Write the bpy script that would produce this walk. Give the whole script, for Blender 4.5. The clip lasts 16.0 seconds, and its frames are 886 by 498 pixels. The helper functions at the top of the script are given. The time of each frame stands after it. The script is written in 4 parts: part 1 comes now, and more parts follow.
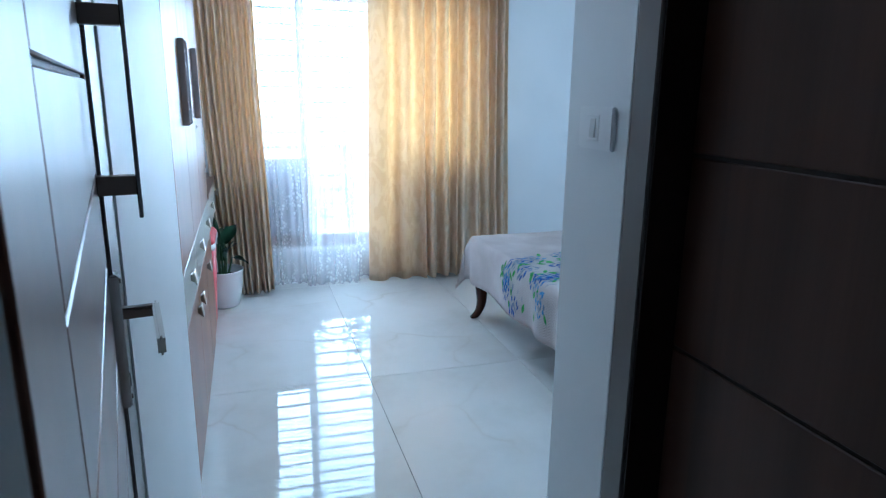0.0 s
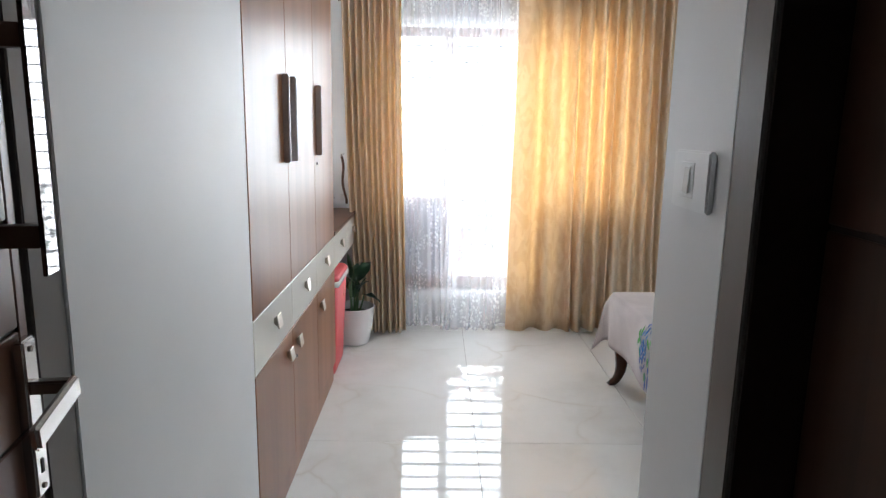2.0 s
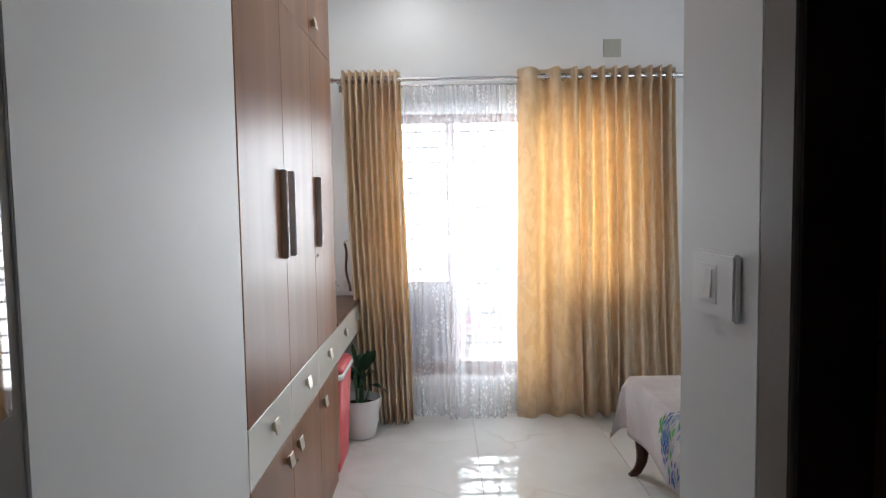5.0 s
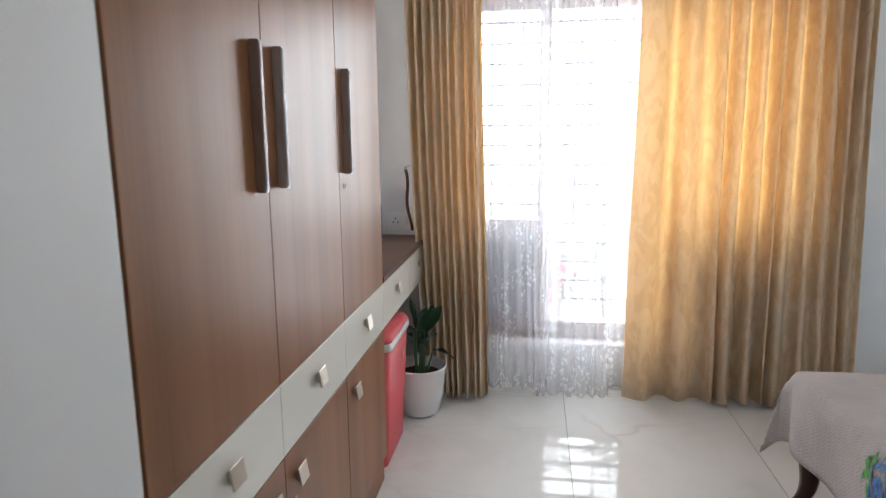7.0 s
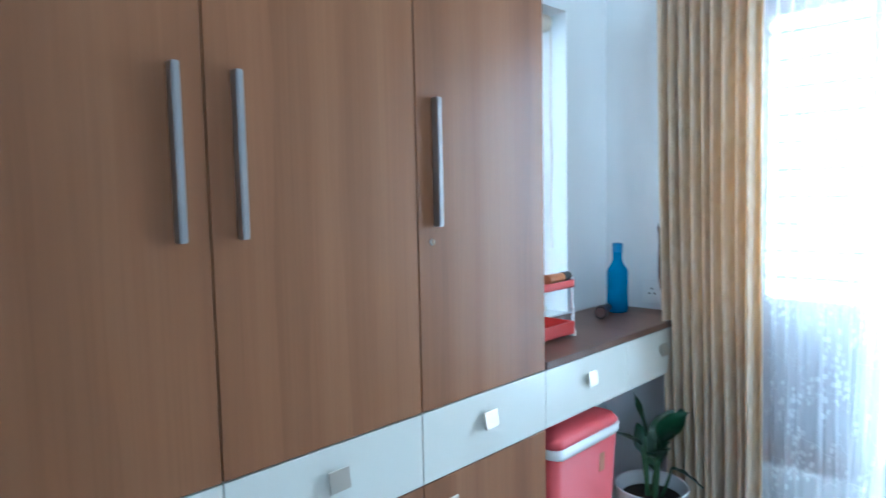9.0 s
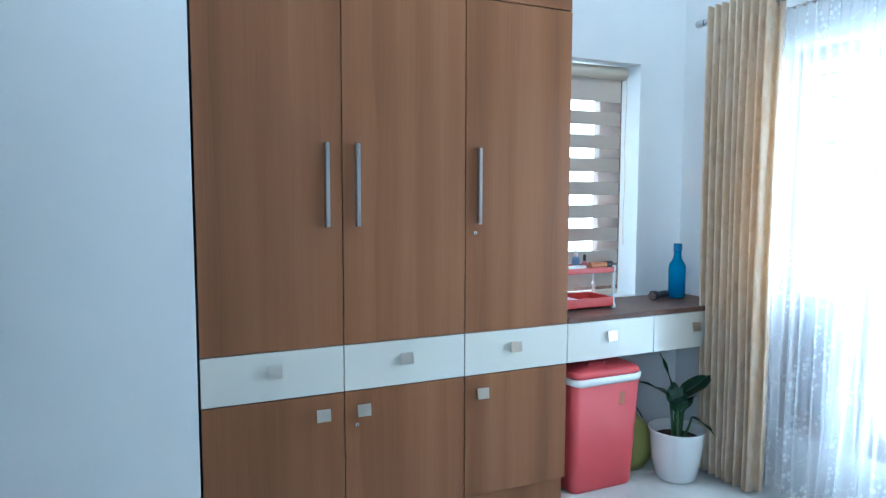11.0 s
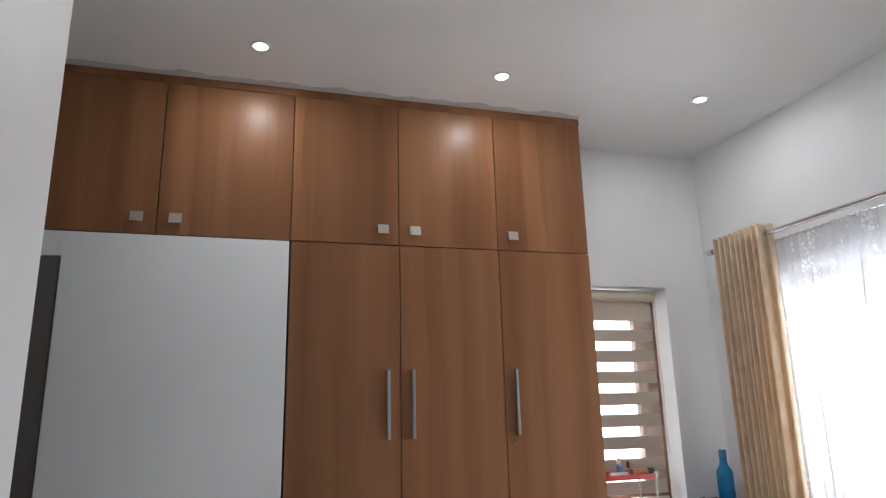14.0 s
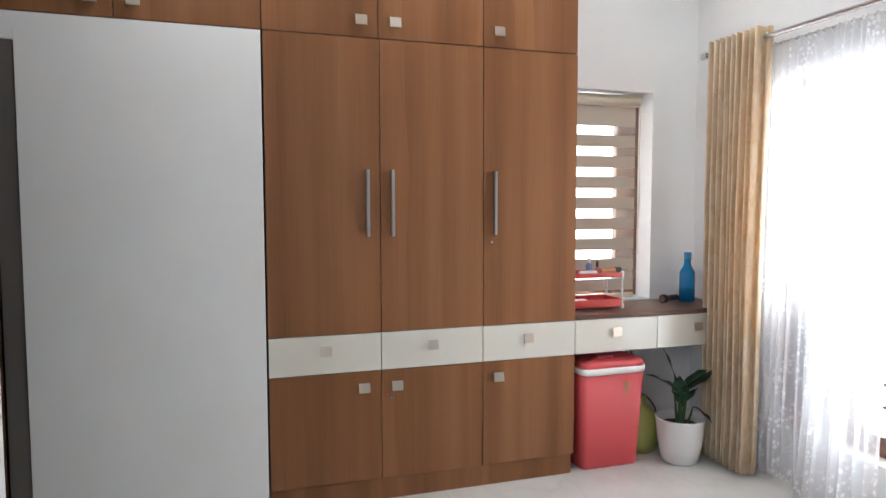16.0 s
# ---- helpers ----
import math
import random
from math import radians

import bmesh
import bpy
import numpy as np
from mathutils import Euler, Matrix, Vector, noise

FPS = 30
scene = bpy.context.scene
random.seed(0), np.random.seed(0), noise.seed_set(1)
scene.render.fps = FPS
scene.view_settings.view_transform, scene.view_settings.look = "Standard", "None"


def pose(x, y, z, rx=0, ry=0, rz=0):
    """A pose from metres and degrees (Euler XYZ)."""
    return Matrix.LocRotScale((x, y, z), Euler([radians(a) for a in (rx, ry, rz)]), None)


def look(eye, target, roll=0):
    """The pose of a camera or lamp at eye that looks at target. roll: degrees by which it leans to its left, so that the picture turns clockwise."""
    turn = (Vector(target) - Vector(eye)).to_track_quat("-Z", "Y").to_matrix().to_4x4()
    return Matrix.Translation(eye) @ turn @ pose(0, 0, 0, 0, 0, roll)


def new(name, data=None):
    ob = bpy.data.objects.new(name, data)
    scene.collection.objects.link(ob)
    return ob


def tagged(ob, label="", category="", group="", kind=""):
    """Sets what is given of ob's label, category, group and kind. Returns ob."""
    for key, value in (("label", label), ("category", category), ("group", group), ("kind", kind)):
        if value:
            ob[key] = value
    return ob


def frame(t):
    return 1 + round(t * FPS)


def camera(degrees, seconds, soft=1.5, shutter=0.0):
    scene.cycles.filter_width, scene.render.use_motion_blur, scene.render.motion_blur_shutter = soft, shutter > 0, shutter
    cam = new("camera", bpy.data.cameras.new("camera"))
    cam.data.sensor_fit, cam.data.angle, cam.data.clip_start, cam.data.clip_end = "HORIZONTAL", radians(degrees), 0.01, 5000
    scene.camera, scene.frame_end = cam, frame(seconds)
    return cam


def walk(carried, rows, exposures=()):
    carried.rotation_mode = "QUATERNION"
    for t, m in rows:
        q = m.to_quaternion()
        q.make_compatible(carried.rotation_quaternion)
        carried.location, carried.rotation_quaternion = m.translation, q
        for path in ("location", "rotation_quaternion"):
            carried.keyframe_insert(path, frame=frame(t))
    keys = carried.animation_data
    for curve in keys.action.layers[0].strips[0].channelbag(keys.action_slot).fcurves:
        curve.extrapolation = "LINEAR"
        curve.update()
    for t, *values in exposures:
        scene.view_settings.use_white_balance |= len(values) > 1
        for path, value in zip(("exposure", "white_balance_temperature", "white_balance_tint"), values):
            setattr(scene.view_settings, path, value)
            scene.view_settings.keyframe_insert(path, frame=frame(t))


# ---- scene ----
cam = camera(69.1, 16.0, soft=1.3, shutter=0.3)
PATH = [
    (0, (0.213, 0.056, 1.376), (0.780, 1.914, 0.900), 0.7),
    (0.5, (0.283, 0.129, 1.360), (0.765, 2.015, 0.902), 1.0),
    (0.8, (0.358, 0.194, 1.369), (0.719, 2.120, 0.966), 1.9),
    (1, (0.402, 0.224, 1.370), (0.663, 2.165, 0.960), 1.4),
    (1.5, (0.502, 0.285, 1.377), (0.627, 2.249, 1.019), 0.9),
    (2, (0.537, 0.311, 1.377), (0.560, 2.276, 1.005), 1.0),
    (2.5, (0.545, 0.308, 1.388), (0.513, 2.275, 1.026), 0.9),
    (3, (0.545, 0.304, 1.394), (0.508, 2.278, 1.073), 0.0),
    (3.2, (0.552, 0.312, 1.391), (0.529, 2.295, 1.127), -0.6),
    (5.3, (0.547, 0.449, 1.421), (0.559, 2.444, 1.284), -1.1),
    (5.5, (0.545, 0.535, 1.410), (0.579, 2.521, 1.182), -0.9),
    (6, (0.542, 0.746, 1.384), (0.480, 2.712, 1.023), -1.5),
    (6.5, (0.566, 1.057, 1.371), (0.341, 3.013, 1.025), -0.5),
    (7, (0.565, 1.342, 1.365), (0.285, 3.290, 1.006), -0.5),
    (7.5, (0.627, 1.626, 1.356), (0.421, 3.583, 0.998), -1.8),
    (8, (0.722, 1.879, 1.354), (0.098, 3.751, 1.030), -1.4),
    (8.5, (0.844, 2.040, 1.316), (-0.033, 3.817, 1.048), -1.8),
    (9, (1.088, 2.130, 1.311), (-0.306, 3.556, 1.154), -1.2),
    (9.5, (1.370, 2.121, 1.334), (-0.297, 3.218, 1.204), -1.4),
    (9.7, (1.520, 2.103, 1.329), (-0.216, 3.084, 1.187), -1.8),
    (11.8, (2.611, 1.987, 1.365), (0.764, 2.748, 1.271), 0.1),
    (12, (2.675, 1.985, 1.361), (0.806, 2.697, 1.409), -0.2),
    (12.5, (2.874, 2.019, 1.336), (0.963, 2.574, 1.539), 0.8),
    (13, (2.942, 2.027, 1.382), (0.997, 2.312, 1.752), -0.9),
    (13.5, (2.927, 2.021, 1.371), (1.031, 2.462, 1.830), -1.1),
    (14, (2.921, 2.012, 1.381), (1.057, 2.561, 1.857), -1.4),
    (14.5, (2.915, 2.017, 1.372), (1.022, 2.577, 1.691), -1.0),
    (15, (2.908, 2.025, 1.381), (0.993, 2.587, 1.519), -0.9),
    (15.5, (2.899, 2.034, 1.394), (0.983, 2.607, 1.400), -0.4),
    (16, (2.897, 2.044, 1.376), (0.994, 2.644, 1.247), -0.1),
]
LIGHT = [
    (0.0, 0.3, 4400, -4), (0.3, 0.0, 4750, -3), (0.5, -0.18, 5200, -2), (1.0, -0.42, 5600, 3), (1.5, 0.0, 6000, 7), (2.0, 0.34, 6000, 7), (2.5, 0.36, 6000, 7), (3.0, 0.17, 6050, 8), (5.3, -0.08, 6100, 8), (5.5, -0.16, 6100, 8),
    (6.0, -0.02, 6100, 8), (7.0, 0.02, 6150, 8), (7.5, -0.16, 6150, 8), (8.0, -0.12, 5200, 2), (8.5, 0.34, 4650, -4), (9.0, 0.6, 4480, -7), (9.5, 1.2, 4320, -9), (9.7, 1.22, 4380, -8), (11.8, 0.2, 4750, -6),
    (12.0, 0.38, 5120, -1), (12.5, 0.64, 5700, 5), (13.0, 0.08, 5900, 8), (13.5, -0.18, 6100, 9), (14.0, -0.15, 6100, 9), (14.5, 0.1, 6100, 9), (15.0, 0.30, 6200, 9), (16.0, 0.38, 6250, 9),
]
walk(cam, [(t, look(eye, target, roll)) for t, eye, target, roll in PATH], LIGHT)

# ---- world, sun and large lights ----
world = bpy.data.worlds.new("sky")
scene.world = world
world.use_nodes = True
wn = world.node_tree.nodes
wl = world.node_tree.links
sky = wn.new("ShaderNodeTexSky")
sky.sky_type = "NISHITA"
sky.sun_disc = False
sky.sun_elevation = radians(69)
sky.sun_rotation = radians(200)
wn["Background"].inputs["Strength"].default_value = 0.15
wl.new(sky.outputs["Color"], wn["Background"].inputs["Color"])

sun_data = bpy.data.lights.new("sun", "SUN")
sun_data.energy, sun_data.angle, sun_data.color = 3.0, radians(0.5), (1.0, 0.95, 0.88)
sun = new("sun", sun_data)
sun.matrix_world = look((-2, -4.5, 13.0), (0, 0, 0))


def area_lamp(name, m, w, h, watts, colour):
    d = bpy.data.lights.new(name, "AREA")
    d.shape, d.size, d.size_y, d.energy, d.color = "RECTANGLE", w, h, watts, colour
    o = new(name, d)
    o.matrix_world = m
    return o


# daylight in the opening of the large window and of the small one
area_lamp("window_daylight", look((1.015, 5.55, 1.25), (1.015, 0, 1.25)), 2.6, 2.5, 270, (0.95, 0.98, 1.0))
area_lamp("side_window_daylight", look((-0.80, 4.0, 1.40), (3, 4.0, 1.40)), 0.8, 1.3, 40, (0.95, 0.98, 1.0))

# added unseen window beside the bed, in the wall that faces the large one
area_lamp("unseen_window_daylight", look((2.85, 1.10, 1.55), (2.85, 5, 1.55)), 1.0, 1.1, 19, (0.90, 0.96, 1.0))

CEIL = 2.905
DOWNLIGHTS = ((0.336, 1.98), (0.336, 3.086), (0.352, 4.183))
for lx, ly in DOWNLIGHTS:
    d = bpy.data.lights.new("downlight_lamp", "AREA")
    d.shape, d.size, d.energy, d.color = "DISK", 0.058, 3.6, (1.0, 0.97, 0.93)
    o = new("downlight_lamp", d)
    o.location = (lx, ly, CEIL - 0.009)


# ---- materials ----
def mat(name, colour=(0.8, 0.8, 0.8), rough=0.5, metal=0.0, coat=0.0):
    m = bpy.data.materials.new(name)
    m.use_nodes = True
    b = m.node_tree.nodes["Principled BSDF"]
    b.inputs["Base Color"].default_value = (*colour, 1)
    b.inputs["Roughness"].default_value = rough
    b.inputs["Metallic"].default_value = metal
    b.inputs["Coat Weight"].default_value = coat
    return m


def node(m, kind, **values):
    n = m.node_tree.nodes.new(kind)
    for key, v in values.items():
        n.inputs[key].default_value = v
    return n


def link(m, a, b):
    m.node_tree.links.new(a, b)


def ramp(m, fac, stops):
    r = m.node_tree.nodes.new("ShaderNodeValToRGB")
    e = r.color_ramp.elements
    while len(e) < len(stops):
        e.new(0.5)
    for el, (p, c) in zip(e, stops):
        el.position, el.color = p, (*c, 1)
    link(m, fac, r.inputs["Fac"])
    return r


def coords(m, scale=(1, 1, 1), vary=0.0):
    """Object coordinates, scaled; vary shifts them from object to object."""
    tc = m.node_tree.nodes.new("ShaderNodeTexCoord")
    mp = m.node_tree.nodes.new("ShaderNodeMapping")
    mp.inputs["Scale"].default_value = scale
    link(m, tc.outputs["Object"], mp.inputs["Vector"])
    if vary:
        info = m.node_tree.nodes.new("ShaderNodeObjectInfo")
        mul = m.node_tree.nodes.new("ShaderNodeMath")
        mul.operation = "MULTIPLY"
        mul.inputs[1].default_value = vary
        link(m, info.outputs["Random"], mul.inputs[0])
        link(m, mul.outputs[0], mp.inputs["Location"])
    return mp.outputs["Vector"]


def noise_of(m, vec, scale, detail=3.0, rough=0.5):
    n = node(m, "ShaderNodeTexNoise", Scale=scale, Detail=detail, Roughness=rough)
    link(m, vec, n.inputs["Vector"])
    return n.outputs["Fac"]


def bump(m, fac, strength, distance=0.002):
    b = node(m, "ShaderNodeBump", Strength=strength, Distance=distance)
    link(m, fac, b.inputs["Height"])
    link(m, b.outputs["Normal"], m.node_tree.nodes["Principled BSDF"].inputs["Normal"])


def bsdf(m):
    return m.node_tree.nodes["Principled BSDF"]


def painted(name, colour, rough=0.55, spread=0.05, relief=0.12):
    m = mat(name, colour, rough)
    v = coords(m)
    lo = tuple(max(c * (1 - spread), 0) for c in colour)
    r = ramp(m, noise_of(m, v, 2.3, 4), [(0.3, lo), (0.7, colour)])
    link(m, r.outputs["Color"], bsdf(m).inputs["Base Color"])
    bump(m, noise_of(m, v, 140, 2), relief, 0.001)
    return m


def laminate(name, dark, mid, light, rough=0.3, vary=9.0, wide=5.0):
    """Wood-print laminate: broad upright bands with fine grain."""
    m = mat(name, mid, rough)
    v = coords(m, (1, wide, 0.16), vary)
    r = ramp(m, noise_of(m, v, 1.3, 2, 0.5), [(0.28, dark), (0.5, mid), (0.72, light)])
    v2 = coords(m, (1, 95, 1.6), vary)
    g = ramp(m, noise_of(m, v2, 1.5, 4, 0.6), [(0.3, (0.92, 0.92, 0.92)), (0.7, (1.04, 1.04, 1.04))])
    mix = m.node_tree.nodes.new("ShaderNodeMix")
    mix.data_type, mix.blend_type = "RGBA", "MULTIPLY"
    mix.inputs["Factor"].default_value = 1.0
    link(m, r.outputs["Color"], mix.inputs["A"])
    link(m, g.outputs["Color"], mix.inputs["B"])
    # staves of uneven tone with wandering joints
    v3 = coords(m, (0.0, 11.0, 0.0), vary * 3)
    along = noise_of(m, coords(m, (0.3, 5.0, 0.9), vary), 1.0, 2)
    sep = m.node_tree.nodes.new("ShaderNodeSeparateXYZ")
    link(m, v3, sep.inputs[0])
    add = node(m, "ShaderNodeMath")
    add.operation = "MULTIPLY_ADD"
    add.inputs[1].default_value = 1.5
    link(m, along, add.inputs[0])
    link(m, sep.outputs["Y"], add.inputs[2])
    step = node(m, "ShaderNodeMath")
    step.operation = "FLOOR"
    link(m, add.outputs[0], step.inputs[0])
    cell = m.node_tree.nodes.new("ShaderNodeTexWhiteNoise")
    cell.noise_dimensions = "1D"
    link(m, step.outputs[0], cell.inputs["W"])
    stave = ramp(m, cell.outputs["Value"], [(0.0, (0.80, 0.80, 0.80)), (0.5, (0.95, 0.955, 0.96)), (1.0, (1.12, 1.13, 1.15))])
    mix2 = m.node_tree.nodes.new("ShaderNodeMix")
    mix2.data_type, mix2.blend_type = "RGBA", "MULTIPLY"
    mix2.inputs["Factor"].default_value = 0.66
    link(m, mix.outputs["Result"], mix2.inputs["A"])
    link(m, stave.outputs["Color"], mix2.inputs["B"])
    link(m, mix2.outputs["Result"], bsdf(m).inputs["Base Color"])
    bump(m, noise_of(m, v2, 1.5, 4), 0.05, 0.0006)
    bsdf(m).inputs["Specular IOR Level"].default_value = 0.27
    return m


WHITE = painted("white_wall_paint", (0.85, 0.86, 0.865), 0.5)
CEILING_M = painted("ceiling_paint", (0.84, 0.83, 0.82), 0.7)
WOOD = laminate("walnut_laminate", (0.20, 0.084, 0.036), (0.262, 0.113, 0.049), (0.325, 0.150, 0.069), 0.36)
WOOD_TOP = laminate("desk_laminate", (0.10, 0.052, 0.034), (0.13, 0.068, 0.046), (0.16, 0.085, 0.058), 0.36)
CREAM = painted("cream_laminate", (0.74, 0.72, 0.65), 0.2, 0.03, 0.02)
# near-black, so gaps between fronts and door grooves carry their shade in the colour
SHADOW_GAP = mat("cabinet_shadow_gap", (0.03, 0.018, 0.012), 0.6)
NICKEL = mat("satin_nickel", (0.62, 0.57, 0.50), 0.36, 1.0)
CHROME = mat("brushed_steel", (0.60, 0.60, 0.61), 0.27, 1.0)
HANDLE_STEEL = mat("handle_steel", (0.48, 0.47, 0.47), 0.42, 1.0)
STEEL_DARK = mat("worn_steel", (0.55, 0.53, 0.51), 0.12, 1.0)
MIRROR_STEEL = mat("polished_steel", (0.11, 0.10, 0.095), 0.03, 1.0)
DARK_METAL = mat("dark_bronze", (0.16, 0.13, 0.11), 0.3, 1.0)
FRAME_GREY = painted("taupe_frame_paint", (0.145, 0.132, 0.122), 0.35, 0.08)
DOOR_WOOD = laminate("door_veneer", (0.075, 0.028, 0.016), (0.105, 0.04, 0.022), (0.14, 0.056, 0.031), 0.30, 5, 7)
bsdf(DOOR_WOOD).inputs["Specular IOR Level"].default_value = 0.36
DARK_DOOR = laminate("dark_door_veneer", (0.055, 0.025, 0.014), (0.075, 0.034, 0.020), (0.095, 0.045, 0.028), 0.45, 5, 7)
bsdf(DARK_DOOR).inputs["Specular IOR Level"].default_value = 0.3
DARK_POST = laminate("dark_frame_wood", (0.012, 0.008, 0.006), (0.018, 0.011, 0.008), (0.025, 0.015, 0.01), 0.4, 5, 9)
BED_WOOD = laminate("bed_rosewood", (0.035, 0.012, 0.008), (0.055, 0.02, 0.012), (0.075, 0.028, 0.016), 0.25, 3, 8)
WIN_WOOD = laminate("window_frame_wood", (0.16, 0.085, 0.06), (0.21, 0.115, 0.08), (0.26, 0.15, 0.11), 0.35, 3, 8)
GRILL = mat("grill_iron", (0.09, 0.08, 0.075), 0.4, 0.6)
PLASTIC_WHITE = painted("white_plastic", (0.82, 0.82, 0.81), 0.25, 0.02, 0.01)
SWITCH_M = painted("switch_plastic", (0.88, 0.89, 0.89), 0.3, 0.02, 0.01)
RED = painted("red_plastic", (0.66, 0.085, 0.095), 0.5, 0.10, 0.05)
RED_TRAY = painted("tray_red_plastic", (0.62, 0.05, 0.04), 0.3, 0.1, 0.03)
BLACK = painted("black_rubber", (0.02, 0.02, 0.022), 0.4, 0.1, 0.05)
SOIL = painted("soil", (0.05, 0.035, 0.025), 0.9, 0.5, 1.0)
GREENBAG = painted("green_bag", (0.40, 0.43, 0.12), 0.3, 0.35, 0.6)
OUT_GREY = painted("painted_panel", (0.30, 0.29, 0.33), 0.5, 0.2)
CORD = painted("brown_cord", (0.13, 0.06, 0.035), 0.8, 0.3, 0.5)
GROUT = painted("tile_joint", (0.33, 0.31, 0.28), 0.8)
BEIGE_BAND = painted("blind_beige", (0.60, 0.52, 0.44), 0.8, 0.06, 0.3)
BLIND_RAIL = painted("blind_rail", (0.66, 0.58, 0.47), 0.35, 0.04)


def marble():
    m = mat("polished_marble_tile", (0.74, 0.73, 0.70), 0.05)
    v = coords(m, (1, 1, 1), 13.0)
    base = ramp(m, noise_of(m, v, 1.6, 5, 0.6), [(0.3, (0.60, 0.59, 0.56)), (0.5, (0.69, 0.685, 0.66)), (0.75, (0.74, 0.735, 0.715))])
    warp = node(m, "ShaderNodeTexNoise", Scale=1.7, Detail=4.0)
    link(m, v, warp.inputs["Vector"])
    add = m.node_tree.nodes.new("ShaderNodeMix")
    add.data_type = "VECTOR"
    add.inputs["Factor"].default_value = 0.35
    link(m, v, add.inputs[4])
    link(m, warp.outputs["Color"], add.inputs[5])
    vor = node(m, "ShaderNodeTexVoronoi", Scale=1.9)
    vor.feature = "DISTANCE_TO_EDGE"
    link(m, add.outputs[1], vor.inputs["Vector"])
    vein = ramp(m, vor.outputs["Distance"], [(0.0, (1, 1, 1)), (0.012, (0.3, 0.3, 0.3)), (0.03, (0, 0, 0))])
    fade = ramp(m, noise_of(m, v, 2.2, 2), [(0.42, (0, 0, 0)), (0.7, (0.45, 0.45, 0.45))])
    mul = m.node_tree.nodes.new("ShaderNodeMath")
    mul.operation = "MULTIPLY"
    link(m, vein.outputs["Color"], mul.inputs[0])
    link(m, fade.outputs["Color"], mul.inputs[1])
    mix = m.node_tree.nodes.new("ShaderNodeMix")
    mix.data_type = "RGBA"
    link(m, mul.outputs[0], mix.inputs["Factor"])
    link(m, base.outputs["Color"], mix.inputs["A"])
    mix.inputs["B"].default_value = (0.47, 0.41, 0.33, 1)
    link(m, mix.outputs["Result"], bsdf(m).inputs["Base Color"])
    rr = ramp(m, noise_of(m, v, 6, 3), [(0.3, (0.004, 0.004, 0.004)), (0.7, (0.018, 0.018, 0.018))])
    link(m, rr.outputs["Color"], bsdf(m).inputs["Roughness"])
    bsdf(m).inputs["Specular IOR Level"].default_value = 0.3
    return m


MARBLE = marble()


def cloth(name, colour, light, glow, through_part, pattern_scale=26.0):
    """Woven cloth that lets some light through, with a tone-on-tone figure."""
    m = mat(name, colour, 0.75)
    b = bsdf(m)
    b.inputs["Sheen Weight"].default_value = 0.25
    v = coords(m, (1, 1, 0.45))
    w = node(m, "ShaderNodeTexNoise", Scale=pattern_scale, Detail=2.0, Distortion=1.6)
    link(m, v, w.inputs["Vector"])
    r = ramp(m, w.outputs["Fac"], [(0.42, colour), (0.55, light)])
    link(m, r.outputs["Color"], b.inputs["Base Color"])
    t = m.node_tree.nodes.new("ShaderNodeBsdfTranslucent")
    t.inputs["Color"].default_value = (*glow, 1)
    mix = m.node_tree.nodes.new("ShaderNodeMixShader")
    mix.inputs["Fac"].default_value = through_part
    link(m, b.outputs["BSDF"], mix.inputs[1])
    link(m, t.outputs["BSDF"], mix.inputs[2])
    link(m, mix.outputs["Shader"], m.node_tree.nodes["Material Output"].inputs["Surface"])
    bump(m, noise_of(m, coords(m, (400, 400, 160)), 1, 1), 0.15, 0.0006)
    return m


GOLD = cloth("gold_brocade", (0.70, 0.56, 0.385), (0.82, 0.71, 0.55), (0.80, 0.61, 0.37), 0.44, 15.0)


